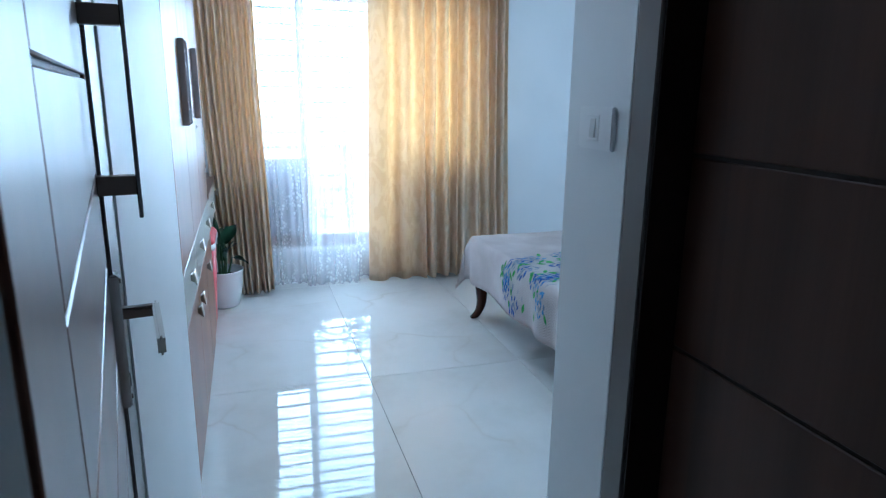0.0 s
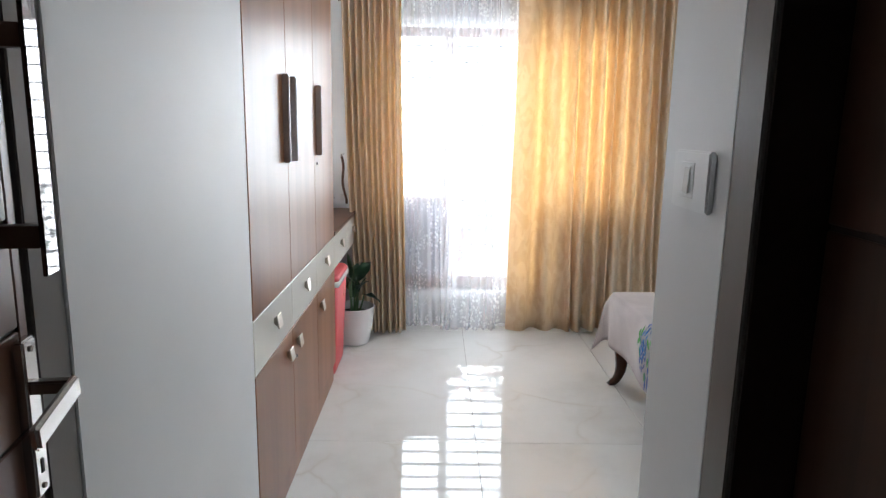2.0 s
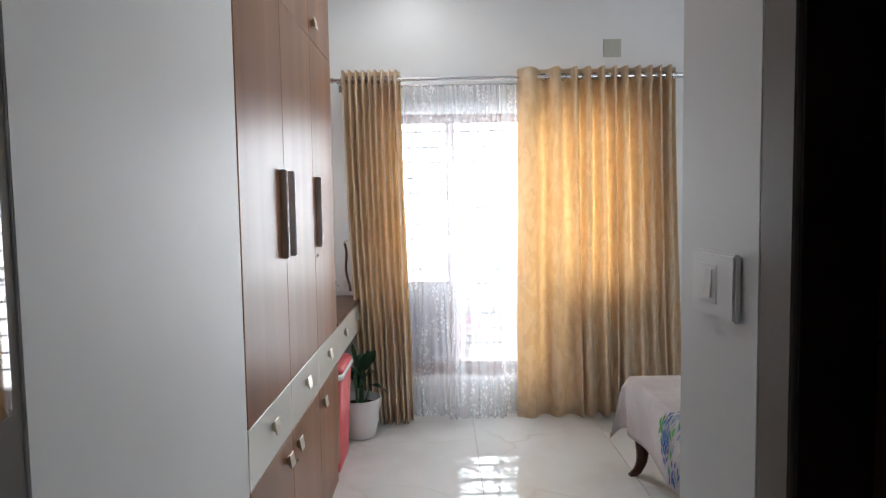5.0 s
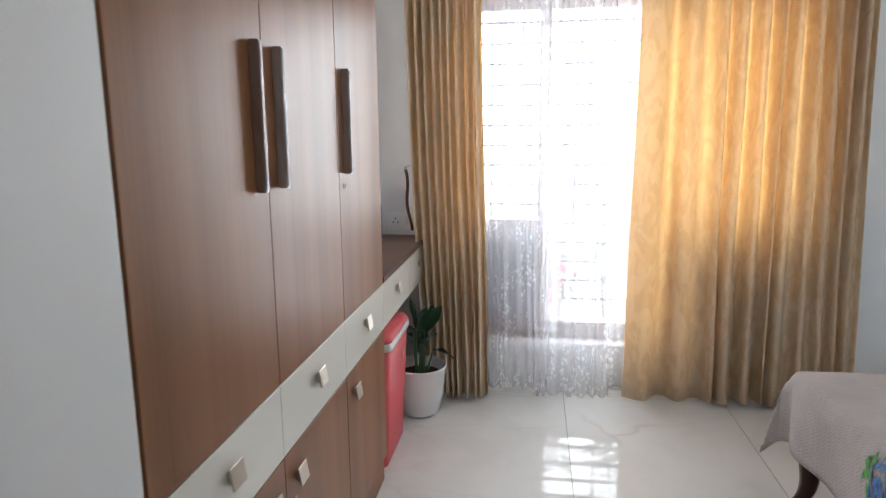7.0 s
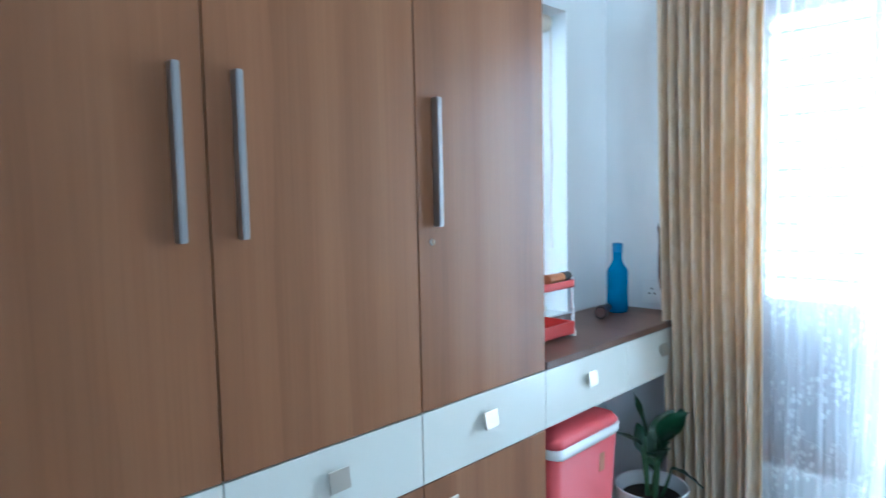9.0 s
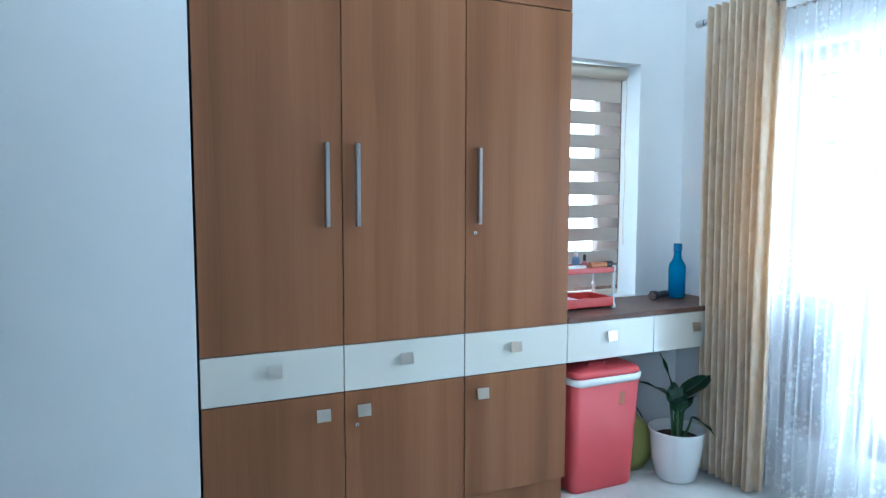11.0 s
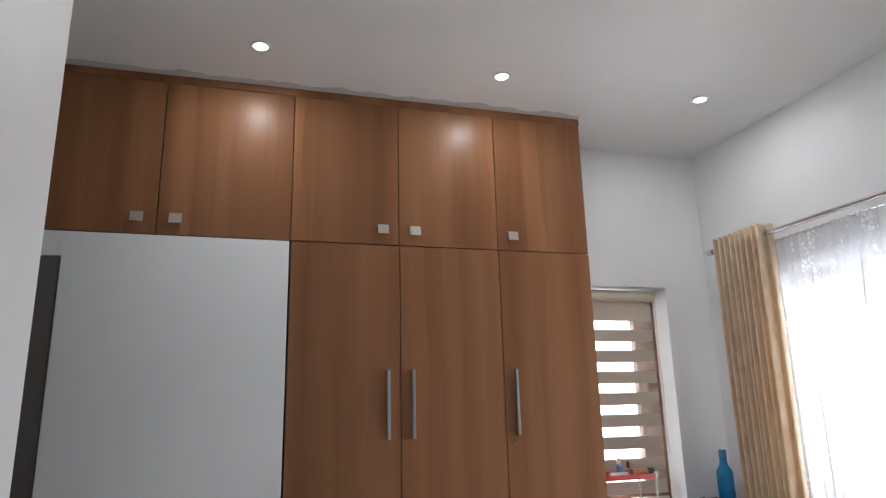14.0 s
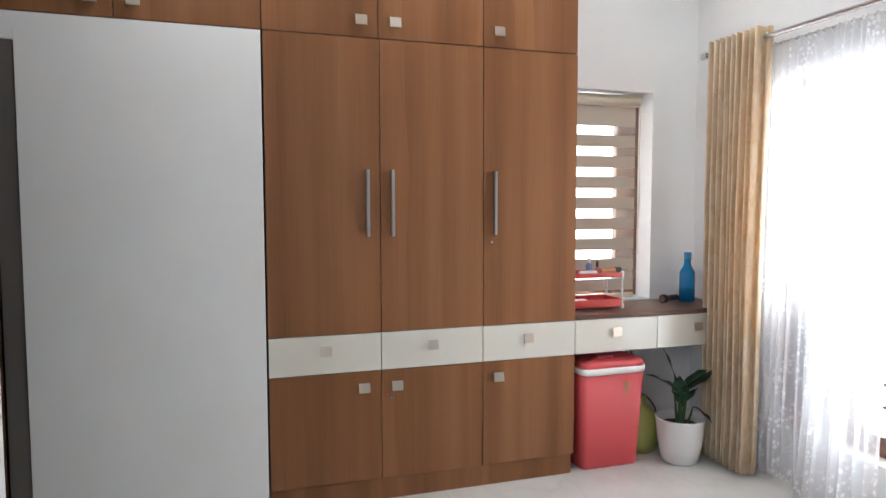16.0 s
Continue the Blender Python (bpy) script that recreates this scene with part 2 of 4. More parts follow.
def lace():
    """Fine net with woven sprays of blossom that are denser than the ground."""
    m = mat("white_lace", (0.9, 0.9, 0.92), 0.9)
    bend = node(m, "ShaderNodeTexNoise", Scale=6.0, Detail=2.0)
    v = coords(m)
    link(m, v, bend.inputs["Vector"])
    bent = m.node_tree.nodes.new("ShaderNodeMix")
    bent.data_type = "VECTOR"
    bent.inputs["Factor"].default_value = 0.04
    link(m, v, bent.inputs[4])
    link(m, bend.outputs["Color"], bent.inputs[5])
    motif = node(m, "ShaderNodeTexVoronoi", Scale=40.0, Randomness=0.8)
    link(m, bent.outputs[1], motif.inputs["Vector"])
    petals = ramp(m, motif.outputs["Distance"], [(0.30, (1, 1, 1)), (0.50, (0, 0, 0))])
    group = ramp(m, noise_of(m, coords(m, (1, 1, 0.6)), 8.0, 3), [(0.50, (0, 0, 0)), (0.57, (1, 1, 1))])
    stems = node(m, "ShaderNodeTexVoronoi", Scale=7.0, Randomness=1.0)
    stems.feature = "DISTANCE_TO_EDGE"
    link(m, bent.outputs[1], stems.inputs["Vector"])
    stem = ramp(m, stems.outputs["Distance"], [(0.006, (0.28, 0.28, 0.28)), (0.014, (0, 0, 0))])
    mul = node(m, "ShaderNodeMath")
    mul.operation = "MULTIPLY"
    link(m, petals.outputs["Color"], mul.inputs[0])
    link(m, group.outputs["Color"], mul.inputs[1])
    top = node(m, "ShaderNodeMath")
    top.operation = "MAXIMUM"
    link(m, mul.outputs[0], top.inputs[0])
    link(m, stem.outputs["Color"], top.inputs[1])
    opac = m.node_tree.nodes.new("ShaderNodeMapRange")
    opac.inputs["To Min"].default_value = 0.36
    opac.inputs["To Max"].default_value = 0.56
    link(m, top.outputs[0], opac.inputs["Value"])
    d = m.node_tree.nodes.new("ShaderNodeBsdfDiffuse")
    d.inputs["Color"].default_value = (0.88, 0.88, 0.9, 1)
    t = m.node_tree.nodes.new("ShaderNodeBsdfTranslucent")
    t.inputs["Color"].default_value = (0.92, 0.92, 0.94, 1)
    half = m.node_tree.nodes.new("ShaderNodeMixShader")
    half.inputs["Fac"].default_value = 0.5
    link(m, d.outputs["BSDF"], half.inputs[1])
    link(m, t.outputs["BSDF"], half.inputs[2])
    clear = m.node_tree.nodes.new("ShaderNodeBsdfTransparent")
    mix = m.node_tree.nodes.new("ShaderNodeMixShader")
    link(m, opac.outputs["Result"], mix.inputs["Fac"])
    link(m, clear.outputs["BSDF"], mix.inputs[1])
    link(m, half.outputs["Shader"], mix.inputs[2])
    link(m, mix.outputs["Shader"], m.node_tree.nodes["Material Output"].inputs["Surface"])
    return m


LACE = lace()


def sheer_band():
    m = mat("blind_net", (0.5, 0.46, 0.42), 0.9)
    clear = m.node_tree.nodes.new("ShaderNodeBsdfTransparent")
    mix = m.node_tree.nodes.new("ShaderNodeMixShader")
    mix.inputs["Fac"].default_value = 0.30
    link(m, clear.outputs["BSDF"], mix.inputs[1])
    link(m, bsdf(m).outputs["BSDF"], mix.inputs[2])
    link(m, mix.outputs["Shader"], m.node_tree.nodes["Material Output"].inputs["Surface"])
    return m


NET = sheer_band()


def woven_cotton():
    """Pale mauve cotton with a raised herringbone weave."""
    m = mat("herringbone_cotton", (0.5, 0.46, 0.45), 0.85)
    plain = ramp(m, noise_of(m, coords(m), 5, 3), [(0.35, (0.43, 0.39, 0.385)), (0.7, (0.53, 0.49, 0.48))])
    link(m, plain.outputs["Color"], bsdf(m).inputs["Base Color"])
    sep = m.node_tree.nodes.new("ShaderNodeSeparateXYZ")
    link(m, coords(m), sep.inputs[0])

    def calc(op, a, b):
        n = node(m, "ShaderNodeMath")
        n.operation = op
        for k, x in enumerate((a, b)):
            if isinstance(x, float):
                n.inputs[k].default_value = x
            else:
                link(m, x, n.inputs[k])
        return n.outputs[0]

    zig = calc("PINGPONG", sep.outputs["Y"], 0.016)
    along = calc("ADD", calc("ADD", sep.outputs["X"], sep.outputs["Z"]), zig)
    rib = calc("SINE", calc("MULTIPLY", along, 480.0), 0.0)
    height = calc("ADD", calc("MULTIPLY", rib, 0.25), calc("MULTIPLY", noise_of(m, coords(m, (1, 3, 1)), 24, 4), 1.6))
    bump(m, height, 0.5, 0.004)
    return m


def dye(name, dark, light):
    """Brushed textile dye, uneven along the stroke."""
    m = mat(name, light, 0.85)
    r = ramp(m, noise_of(m, coords(m, (30, 110, 70)), 1, 3), [(0.35, dark), (0.65, light)])
    link(m, r.outputs["Color"], bsdf(m).inputs["Base Color"])
    return m


DYES = (
    dye("dye_deep_blue", (0.012, 0.05, 0.24), (0.025, 0.12, 0.46)),
    dye("dye_sky_blue", (0.04, 0.17, 0.46), (0.15, 0.32, 0.60)),
    dye("dye_grey_blue", (0.12, 0.17, 0.28), (0.26, 0.31, 0.40)),
    dye("dye_leaf_green", (0.04, 0.24, 0.04), (0.14, 0.44, 0.10)),
)
COTTON = woven_cotton()


def leaf_green():
    m = mat("leaf_green", (0.03, 0.10, 0.04), 0.28)
    r = ramp(m, noise_of(m, coords(m, (1, 1, 1), 7.0), 14, 3), [(0.35, (0.009, 0.032, 0.015)), (0.7, (0.024, 0.078, 0.03))])
    link(m, r.outputs["Color"], bsdf(m).inputs["Base Color"])
    return m


LEAF = leaf_green()
STEM = painted("leaf_stalk", (0.06, 0.13, 0.05), 0.5, 0.2)


def glassy(name, colour, rough, amount):
    m = mat(name, colour, rough)
    bsdf(m).inputs["Transmission Weight"].default_value = amount
    bsdf(m).inputs["IOR"].default_value = 1.4
    return m


BLUE_BOTTLE = glassy("blue_plastic_bottle", (0.01, 0.30, 0.62), 0.08, 0.6)
BLUE_WATER = glassy("bottle_water", (0.01, 0.20, 0.50), 0.05, 0.4)
BLUE_CAP = painted("bottle_cap_blue", (0.01, 0.16, 0.36), 0.35, 0.1, 0.02)
WINDOW_GLASS = glassy("clear_glass", (0.95, 0.97, 0.97), 0.0, 1.0)
GLOW = mat("downlight_diffuser", (0.9, 0.9, 0.9), 0.5)
bsdf(GLOW).inputs["Emission Color"].default_value = (1, 0.98, 0.95, 1)
bsdf(GLOW).inputs["Emission Strength"].default_value = 9.0


# ---- mesh helpers ----
def put_box(bm, x0, y0, z0, x1, y1, z1, bevel=0.0, seg=2):
    made = bmesh.ops.create_cube(bm, size=1.0, matrix=Matrix.Translation(((x0 + x1) / 2, (y0 + y1) / 2, (z0 + z1) / 2)) @ Matrix.Diagonal((abs(x1 - x0), abs(y1 - y0), abs(z1 - z0), 1)))
    if bevel:
        edges = list({e for v in made["verts"] for e in v.link_edges})
        bmesh.ops.bevel(bm, geom=edges, offset=bevel, segments=seg, affect="EDGES", clamp_overlap=True)
    return bm


def box(x0, y0, z0, x1, y1, z1, bevel=0.0, seg=2):
    return put_box(bmesh.new(), x0, y0, z0, x1, y1, z1, bevel, seg)


def lathe(profile, centre=(0, 0, 0), n=32, caps=True):
    """Turned shape from (radius, height) pairs."""
    bm = bmesh.new()
    rings = []
    for r, z in profile:
        rings.append([bm.verts.new((centre[0] + r * math.cos(a), centre[1] + r * math.sin(a), centre[2] + z)) for a in (2 * math.pi * k / n for k in range(n))])
    for a, b in zip(rings, rings[1:]):
        for k in range(n):
            bm.faces.new((a[k], a[(k + 1) % n], b[(k + 1) % n], b[k]))
    for ring, flip in ((rings[0], True), (rings[-1], False)) if caps else ():
        if (Vector(ring[0].co) - Vector(ring[n // 2].co)).length > 1e-4:
            bm.faces.new(list(reversed(ring)) if flip else ring)
    return bm


def tube(points, radius, n=8, taper=1.0):
    """Round bar along a line of points."""
    bm = bmesh.new()
    pts = [Vector(p) for p in points]
    rings = []
    for i, p in enumerate(pts):
        d = (pts[min(i + 1, len(pts) - 1)] - pts[max(i - 1, 0)]).normalized()
        side = d.cross(Vector((0, 0, 1)) if abs(d.z) < 0.9 else Vector((1, 0, 0))).normalized()
        up = side.cross(d)
        r = radius * (1 + (taper - 1) * i / max(len(pts) - 1, 1))
        rings.append([bm.verts.new(p + r * (math.cos(a) * side + math.sin(a) * up)) for a in (2 * math.pi * k / n for k in range(n))])
    for a, b in zip(rings, rings[1:]):
        for k in range(n):
            bm.faces.new((a[k], a[(k + 1) % n], b[(k + 1) % n], b[k]))
    bm.faces.new(list(reversed(rings[0])))
    bm.faces.new(rings[-1])
    return bm


def smooth(bm):
    for f in bm.faces:
        f.smooth = True
    return bm


def mesh_of(name, bm, material):
    bmesh.ops.recalc_face_normals(bm, faces=bm.faces)
    me = bpy.data.meshes.new(name)
    bm.to_mesh(me)
    bm.free()
    me.materials.append(material)
    return me


def part(name, bm, material, parent=None, label=""):
    o = new(name, mesh_of(name, bm, material))
    if parent is not None:
        o.parent = parent
    if label:
        tagged(o, label)
    return o


def thing(name, label, category, at=(0, 0, 0), group="", kind=""):
    o = new(name)
    o.empty_display_size = 0.05
    return tagged(o, label, category, group, kind)


def structure(name, bm, material, label, category):
    return tagged(part(name, bm, material), label, category, "", "structure")


# ---- large structure ----
FRONT, LEFT, RIGHT, BACK = 4.69, -0.395, 3.80, 1.427
FACE = 0.0
slab = structure("floor", box(-1.2, -1.6, -0.12, 4.0, 4.685, -0.009), GROUT, "polished cream marble-look floor tiles with thin joints", "floor")
structure("ceiling", box(-1.2, -1.6, CEIL, 4.0, 4.9, CEIL + 0.12), CEILING_M, "plain off-white painted ceiling", "ceiling")

# front wall round the large window
WX0, WX1, WZ0, WZ1 = 0.19, 1.84, 0.245, 2.025
bm = bmesh.new()
put_box(bm, -1.2, FRONT, -0.12, WX0, FRONT + 0.23, CEIL)
put_box(bm, WX1, FRONT, -0.12, 4.0, FRONT + 0.23, CEIL)
put_box(bm, WX0, FRONT, -0.12, WX1, FRONT + 0.23, WZ0)
put_box(bm, WX0, FRONT, WZ1, WX1, FRONT + 0.23, CEIL)
structure("wall_front", bm, WHITE, "white painted wall with a large grilled window", "wall")
# left wall behind the desk, with the small window
SY0, SY1, SZ0, SZ1 = 3.72, 4.383, 0.83, 2.048
bm = bmesh.new()
put_box(bm, LEFT - 0.2, 3.40, -0.12, LEFT, SY0, CEIL)
put_box(bm, LEFT - 0.2, SY1, -0.12, LEFT, FRONT, CEIL)
put_box(bm, LEFT - 0.2, SY0, -0.12, LEFT, SY1, SZ0)
put_box(bm, LEFT - 0.2, SY0, SZ1, LEFT, SY1, CEIL)
structure("wall_left", bm, WHITE, "white painted side wall with a small window", "wall")
structure("wall_behind_wardrobe", box(LEFT - 0.2, -1.6, -0.12, LEFT, 3.40, CEIL), WHITE, "plain white painted wall behind the wardrobe", "wall")
# white wall panel that stands flush with the wardrobe, and the wall over the left door
PANEL0 = 1.226
structure("wall_panel", box(-0.16, PANEL0, 0.0, FACE, 2.143, 2.132, 0.002), WHITE, "smooth white wall panel beside the wardrobe", "wall")
bm = bmesh.new()
put_box(bm, -0.16, -1.6, 2.025, FACE, PANEL0, 2.132)
put_box(bm, -0.16, -1.6, 2.132, FACE, 1.036, CEIL)
put_box(bm, -0.16, -1.6, 0.0, FACE, 0.28, 2.025)
structure("wall_passage_left", bm, WHITE, "white painted passage wall over a door", "wall")
# wall with the switch, right of the passage
bm = bmesh.new()
put_box(bm, 0.930, 1.170, 0.0, 2.25, BACK, CEIL, 0.004, 1)
structure("wall_switch", bm, WHITE, "white painted wall end with a light switch", "wall")
bm = bmesh.new()
put_box(bm, 2.25, 1.170, 0.0, RIGHT, BACK, 0.95)
put_box(bm, 2.25, 1.170, 2.15, RIGHT, BACK, CEIL)
put_box(bm, 3.45, 1.170, 0.95, RIGHT, BACK, 2.15)
structure("wall_back", bm, WHITE, "white painted wall round the unseen window beside the bed", "wall")
# unseen slab, added to keep direct sun out of the back window
structure("added_sunshade", box(2.05, 0.55, 2.20, 3.65, 1.169, 2.28), WHITE, "unseen slab added to keep the sun out of the window", "canopy")
bm = bmesh.new()
put_box(bm, 0.929, 0.19, 2.10, 1.25, 1.169, CEIL)
put_box(bm, 0.929, -1.6, 0.0, 1.25, 0.19, CEIL)
put_box(bm, 1.10, 0.19, 0.0, 1.25, 1.169, 2.10)
structure("wall_passage_right", bm, WHITE, "white painted passage wall round a dark door", "wall")
structure("wall_right", box(RIGHT, 1.170, 0.0, RIGHT + 0.15, FRONT, CEIL), WHITE, "plain white painted bedroom wall", "wall")
structure("wall_passage_end", box(-0.16, -1.75, 0.0, 1.25, -1.6, CEIL), WHITE, "plain wall that closes the passage", "wall")


# ---- doors of the passage ----
def left_door():
    """Closed door in the passage wall, behind the open leaf."""
    d = tagged(new("door_1"), "closed brown veneer door in a taupe frame", "door", "", "structure")
    part("door_frame", box(-0.15, 1.150, 0.0, FACE - 0.003, PANEL0 - 0.001, 2.023, 0.002), FRAME_GREY, d, "taupe painted door frame")
    part("door_frame", box(-0.15, 0.28, 1.985, FACE - 0.003, 1.150, 2.023, 0.002), FRAME_GREY, d, "taupe painted door frame")
    part("door_frame", box(-0.15, 0.28, 0.0, FACE - 0.003, 0.34, 1.985, 0.002), FRAME_GREY, d, "taupe painted door frame")
    part("leaf", box(-0.13, 0.342, 0.008, -0.095, 1.148, 1.983, 0.002, 1), DOOR_WOOD, d)


def open_leaf():
    """The room's own door, swung back along the passage wall."""
    d = tagged(new("door_3"), "open glossy brown door with horizontal grooves and steel handles", "door", "", "structure")
    hold = Vector((-0.005, 1.13, 0.0))
    d.matrix_world = Matrix.Translation(hold) @ Matrix.Rotation(radians(9.6), 4, "Z") @ Matrix.Translation(-hold)
    X0, X1, Y0, Y1, Z1 = -0.042, -0.005, 0.278, 1.141, 1.98
    NEAR, FAR = 0.430, 1.116
    part("door_core", box(X0, Y0, 0.008, X1 - 0.006, Y1, Z1), SHADOW_GAP, d)
    part("stile", box(X1 - 0.006, Y0, 0.008, X1, NEAR - 0.003, Z1, 0.0015, 1), DOOR_WOOD, d)
    part("stile", box(X1 - 0.006, FAR + 0.003, 0.008, X1, Y1, Z1, 0.0015, 1), DOOR_WOOD, d)
    cuts = [0.008] + [0.13 + 0.14 * k for k in range(13)] + [Z1]
    for lo, hi in zip(cuts, cuts[1:]):
        part("panel", box(X1 - 0.006, NEAR, lo + 0.003, X1, FAR, hi - 0.003, 0.0015, 1), DOOR_WOOD, d)
    pull = part("pull_handle", box(0.047, 1.076, 1.188, 0.053, 1.112, 1.530, 0.001, 1), MIRROR_STEEL, d, "polished flat steel pull handle")
    for z in (1.236, 1.474):
        part("standoff", box(X1, 1.082, z - 0.014, 0.047, 1.106, z + 0.014, 0.001, 1), DARK_METAL, pull)
    lock = part("lock_plate", box(X1, 1.090, 0.880, 0.010, 1.126, 1.10, 0.003), STEEL_DARK, d, "steel lock plate with a keyhole")
    part("lever", box(X1 + 0.012, 1.098, 1.025, 0.056, 1.116, 1.043, 0.003), DARK_METAL, lock, "steel lever handle")
    lv = box(0.052, 0.985, 1.013, 0.063, 1.118, 1.045, 0.004)
    bmesh.ops.rotate(lv, verts=lv.verts, cent=(0.057, 1.10, 1.03), matrix=Matrix.Rotation(radians(7), 3, "X"))
    part("lever_grip", lv, STEEL_DARK, lock, "steel lever handle")
    part("keyhole", box(0.010, 1.105, 0.912, 0.0112, 1.111, 0.932), BLACK, lock)
    for z in (1.086, 0.893):
        part("screw", lathe([(0.0, 0), (0.004, 0), (0.004, 0.002), (0, 0.002)], (0, 0, 0), 12), DARK_METAL, lock).matrix_local = pose(0.010, 1.108, z, 0, 90, 0)


def right_door():
    d = tagged(new("door_2"), "closed dark walnut door with horizontal grooves in a recess", "door", "", "structure")
    part("door_frame", box(0.928, 1.096, 0.0, 1.09, 1.168, 2.10, 0.002), FRAME_GREY, d, "taupe painted door frame")
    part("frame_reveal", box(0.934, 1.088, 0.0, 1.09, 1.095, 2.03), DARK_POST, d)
    part("door_frame", box(0.928, 0.19, 2.03, 1.09, 1.095, 2.10, 0.002), FRAME_GREY, d, "taupe painted door frame")
    part("door_frame", box(0.928, 0.19, 0.0, 1.09, 0.25, 2.03, 0.002), FRAME_GREY, d, "taupe painted door frame")
    part("door_core", box(1.021, 0.252, 0.008, 1.06, 1.087, 2.028), SHADOW_GAP, d)
    z = [0.008, 0.495, 0.88, 1.265, 1.65, 2.028]
    for a, b in zip(z, z[1:]):
        part("panel", box(1.015, 0.253, a + 0.004, 1.021, 1.085, b - 0.004, 0.002, 1), DARK_DOOR, d)
    lock = part("lock_plate", box(1.007, 0.52, 0.98, 1.015, 0.565, 1.10, 0.003), CHROME, d, "steel lock plate")
    part("lever", box(0.965, 0.52, 1.03, 0.977, 0.60, 1.05, 0.005), CHROME, lock)
    part("spindle", box(0.977, 0.535, 1.032, 1.007, 0.553, 1.048, 0.003), CHROME, lock)


left_door()
open_leaf()
right_door()
e = tagged(new("door_frame_3"), "dark wooden door frame at the start of the passage", "door frame", "", "structure")
part("post", box(FACE + 0.002, 0.19, 0.0, 0.142, 0.268, 2.15, 0.004), DARK_POST, e)
part("post", box(0.88, 0.06, 0.0, 0.927, 0.12, 2.15, 0.004), DARK_POST, e)
part("head", box(FACE + 0.002, 0.19, 2.15, 0.927, 0.268, 2.21, 0.004), DARK_POST, e)


# ---- wardrobe wall ----
COLS = [2.150, 2.657, 3.161, 3.664]
GAP = 0.0018


def knob_bm(y, z):
    """Square nickel plate on a block that widens outwards, tilted a little."""
    b = bmesh.new()
    rings = []
    for x, hy, hz, dz in ((0.0, 0.013, 0.010, 0.0), (0.013, 0.020, 0.017, 0.0), (0.0135, 0.0255, 0.0215, 0.0), (0.0175, 0.0265, 0.0225, 0.0), (0.0185, 0.0255, 0.0215, 0.0)):
        rings.append([b.verts.new((FACE + x - 0.16 * v * hz * (x / 0.0185), y + u * hy, z + v * hz)) for u, v in ((-1, -1), (1, -1), (1, 1), (-1, 1))])
    for p, q in zip(rings, rings[1:]):
        for i in range(4):
            b.faces.new((p[i], p[(i + 1) % 4], q[(i + 1) % 4], q[i]))
    b.faces.new(rings[-1])
    b.faces.new(list(reversed(rings[0])))
    return b


def key_lock(y, z, parent):
    o = part("key_lock", lathe([(0.0, 0), (0.008, 0), (0.008, 0.003), (0.006, 0.005), (0.0, 0.005)], (0, 0, 0), 16), CHROME, parent, "small round key lock")
    o.matrix_local = pose(FACE, y, z, 0, 90, 0)
    s = part("key_slot", box(FACE + 0.0045, y - 0.001, z - 0.004, FACE + 0.0056, y + 0.001, z + 0.004), BLACK, parent)


def front(name, y0, y1, z0, z1, material, parent, label=""):
    return part(name, box(FACE - 0.018, y0 + GAP, z0 + GAP, FACE, y1 - GAP, z1 - GAP, 0.0012, 1), material, parent, label)


def bar_handle(y, parent):
    h = part("bar_handle", box(FACE + 0.0005, y - 0.007, 1.244, FACE + 0.023, y + 0.007, 1.548, 0.002), HANDLE_STEEL, parent, "long flat steel bar handle")
    for dy in (-0.0035, 0.0035):
        part("ridge", box(FACE + 0.0232, y + dy - 0.001, 1.248, FACE + 0.0242, y + dy + 0.001, 1.544), HANDLE_STEEL, h)


HANDLE_Y = [2.599, 2.714, 3.219]
LOW_Y = [2.574, 2.730, 3.240]
for k in range(3):
    y0, y1 = COLS[k], COLS[k + 1]
    w = thing("wardrobe_unit", "tall walnut laminate wardrobe unit with a cream drawer band", "wardrobe", group="wardrobe units along the wall")
    part("carcass", box(LEFT + 0.003, y0 + 0.0005, 0.10, FACE - 0.0185, y1 - 0.0005, 2.132), SHADOW_GAP if k < 2 else WOOD, w)
    d = front("tall_door", y0, y1, 0.80, 2.133, WOOD, w)
    bar_handle(HANDLE_Y[k], d)
    if k == 2:
        key_lock(3.205, 1.208, d)
    dr = front("drawer_front", y0, y1, 0.622, 0.80, CREAM, w, "cream laminate drawer front")
    part("knob", knob_bm((2.401, 2.904, 3.397)[k], 0.728), NICKEL, dr, "square nickel knob")
    ld = front("lower_door", y0, y1, 0.105, 0.622, WOOD, w)
    part("knob", knob_bm(LOW_Y[k], 0.547), NICKEL, ld, "square nickel knob")
    if k == 1:
        key_lock(2.706, 0.490, ld)
    part("plinth", box(LEFT + 0.003, y0, 0.0, FACE - 0.012, y1 - (0.012 if k == 2 else 0), 0.103), WOOD, w)

OVER = [(1.040, 1.578, 1.498), (1.578, 2.147, 1.654), (2.147, 2.653, 2.575), (2.653, 3.159, 2.731), (3.159, 3.662, 3.238)]
for y0, y1, ky in OVER:
    u = thing("overhead_cabinet", "walnut laminate overhead cabinet under the ceiling", "cabinet", group="overhead cabinets")
    part("carcass", box(LEFT + 0.003, y0 + 0.0005, 2.135, FACE - 0.0185, y1 - 0.0005, 2.855), SHADOW_GAP if y1 < 3.6 else WOOD, u)
    d = front("cabinet_door", y0, y1, 2.134, 2.856, WOOD, u)
    part("knob", knob_bm(ky, 2.208), NICKEL, d, "square nickel knob")
tagged(part("cornice_trim", box(LEFT + 0.003, 1.040, 2.856, FACE + 0.004, 3.664, 2.893, 0.002, 1), WOOD), "walnut laminate strip over the cabinets", "trim", "", "structure")
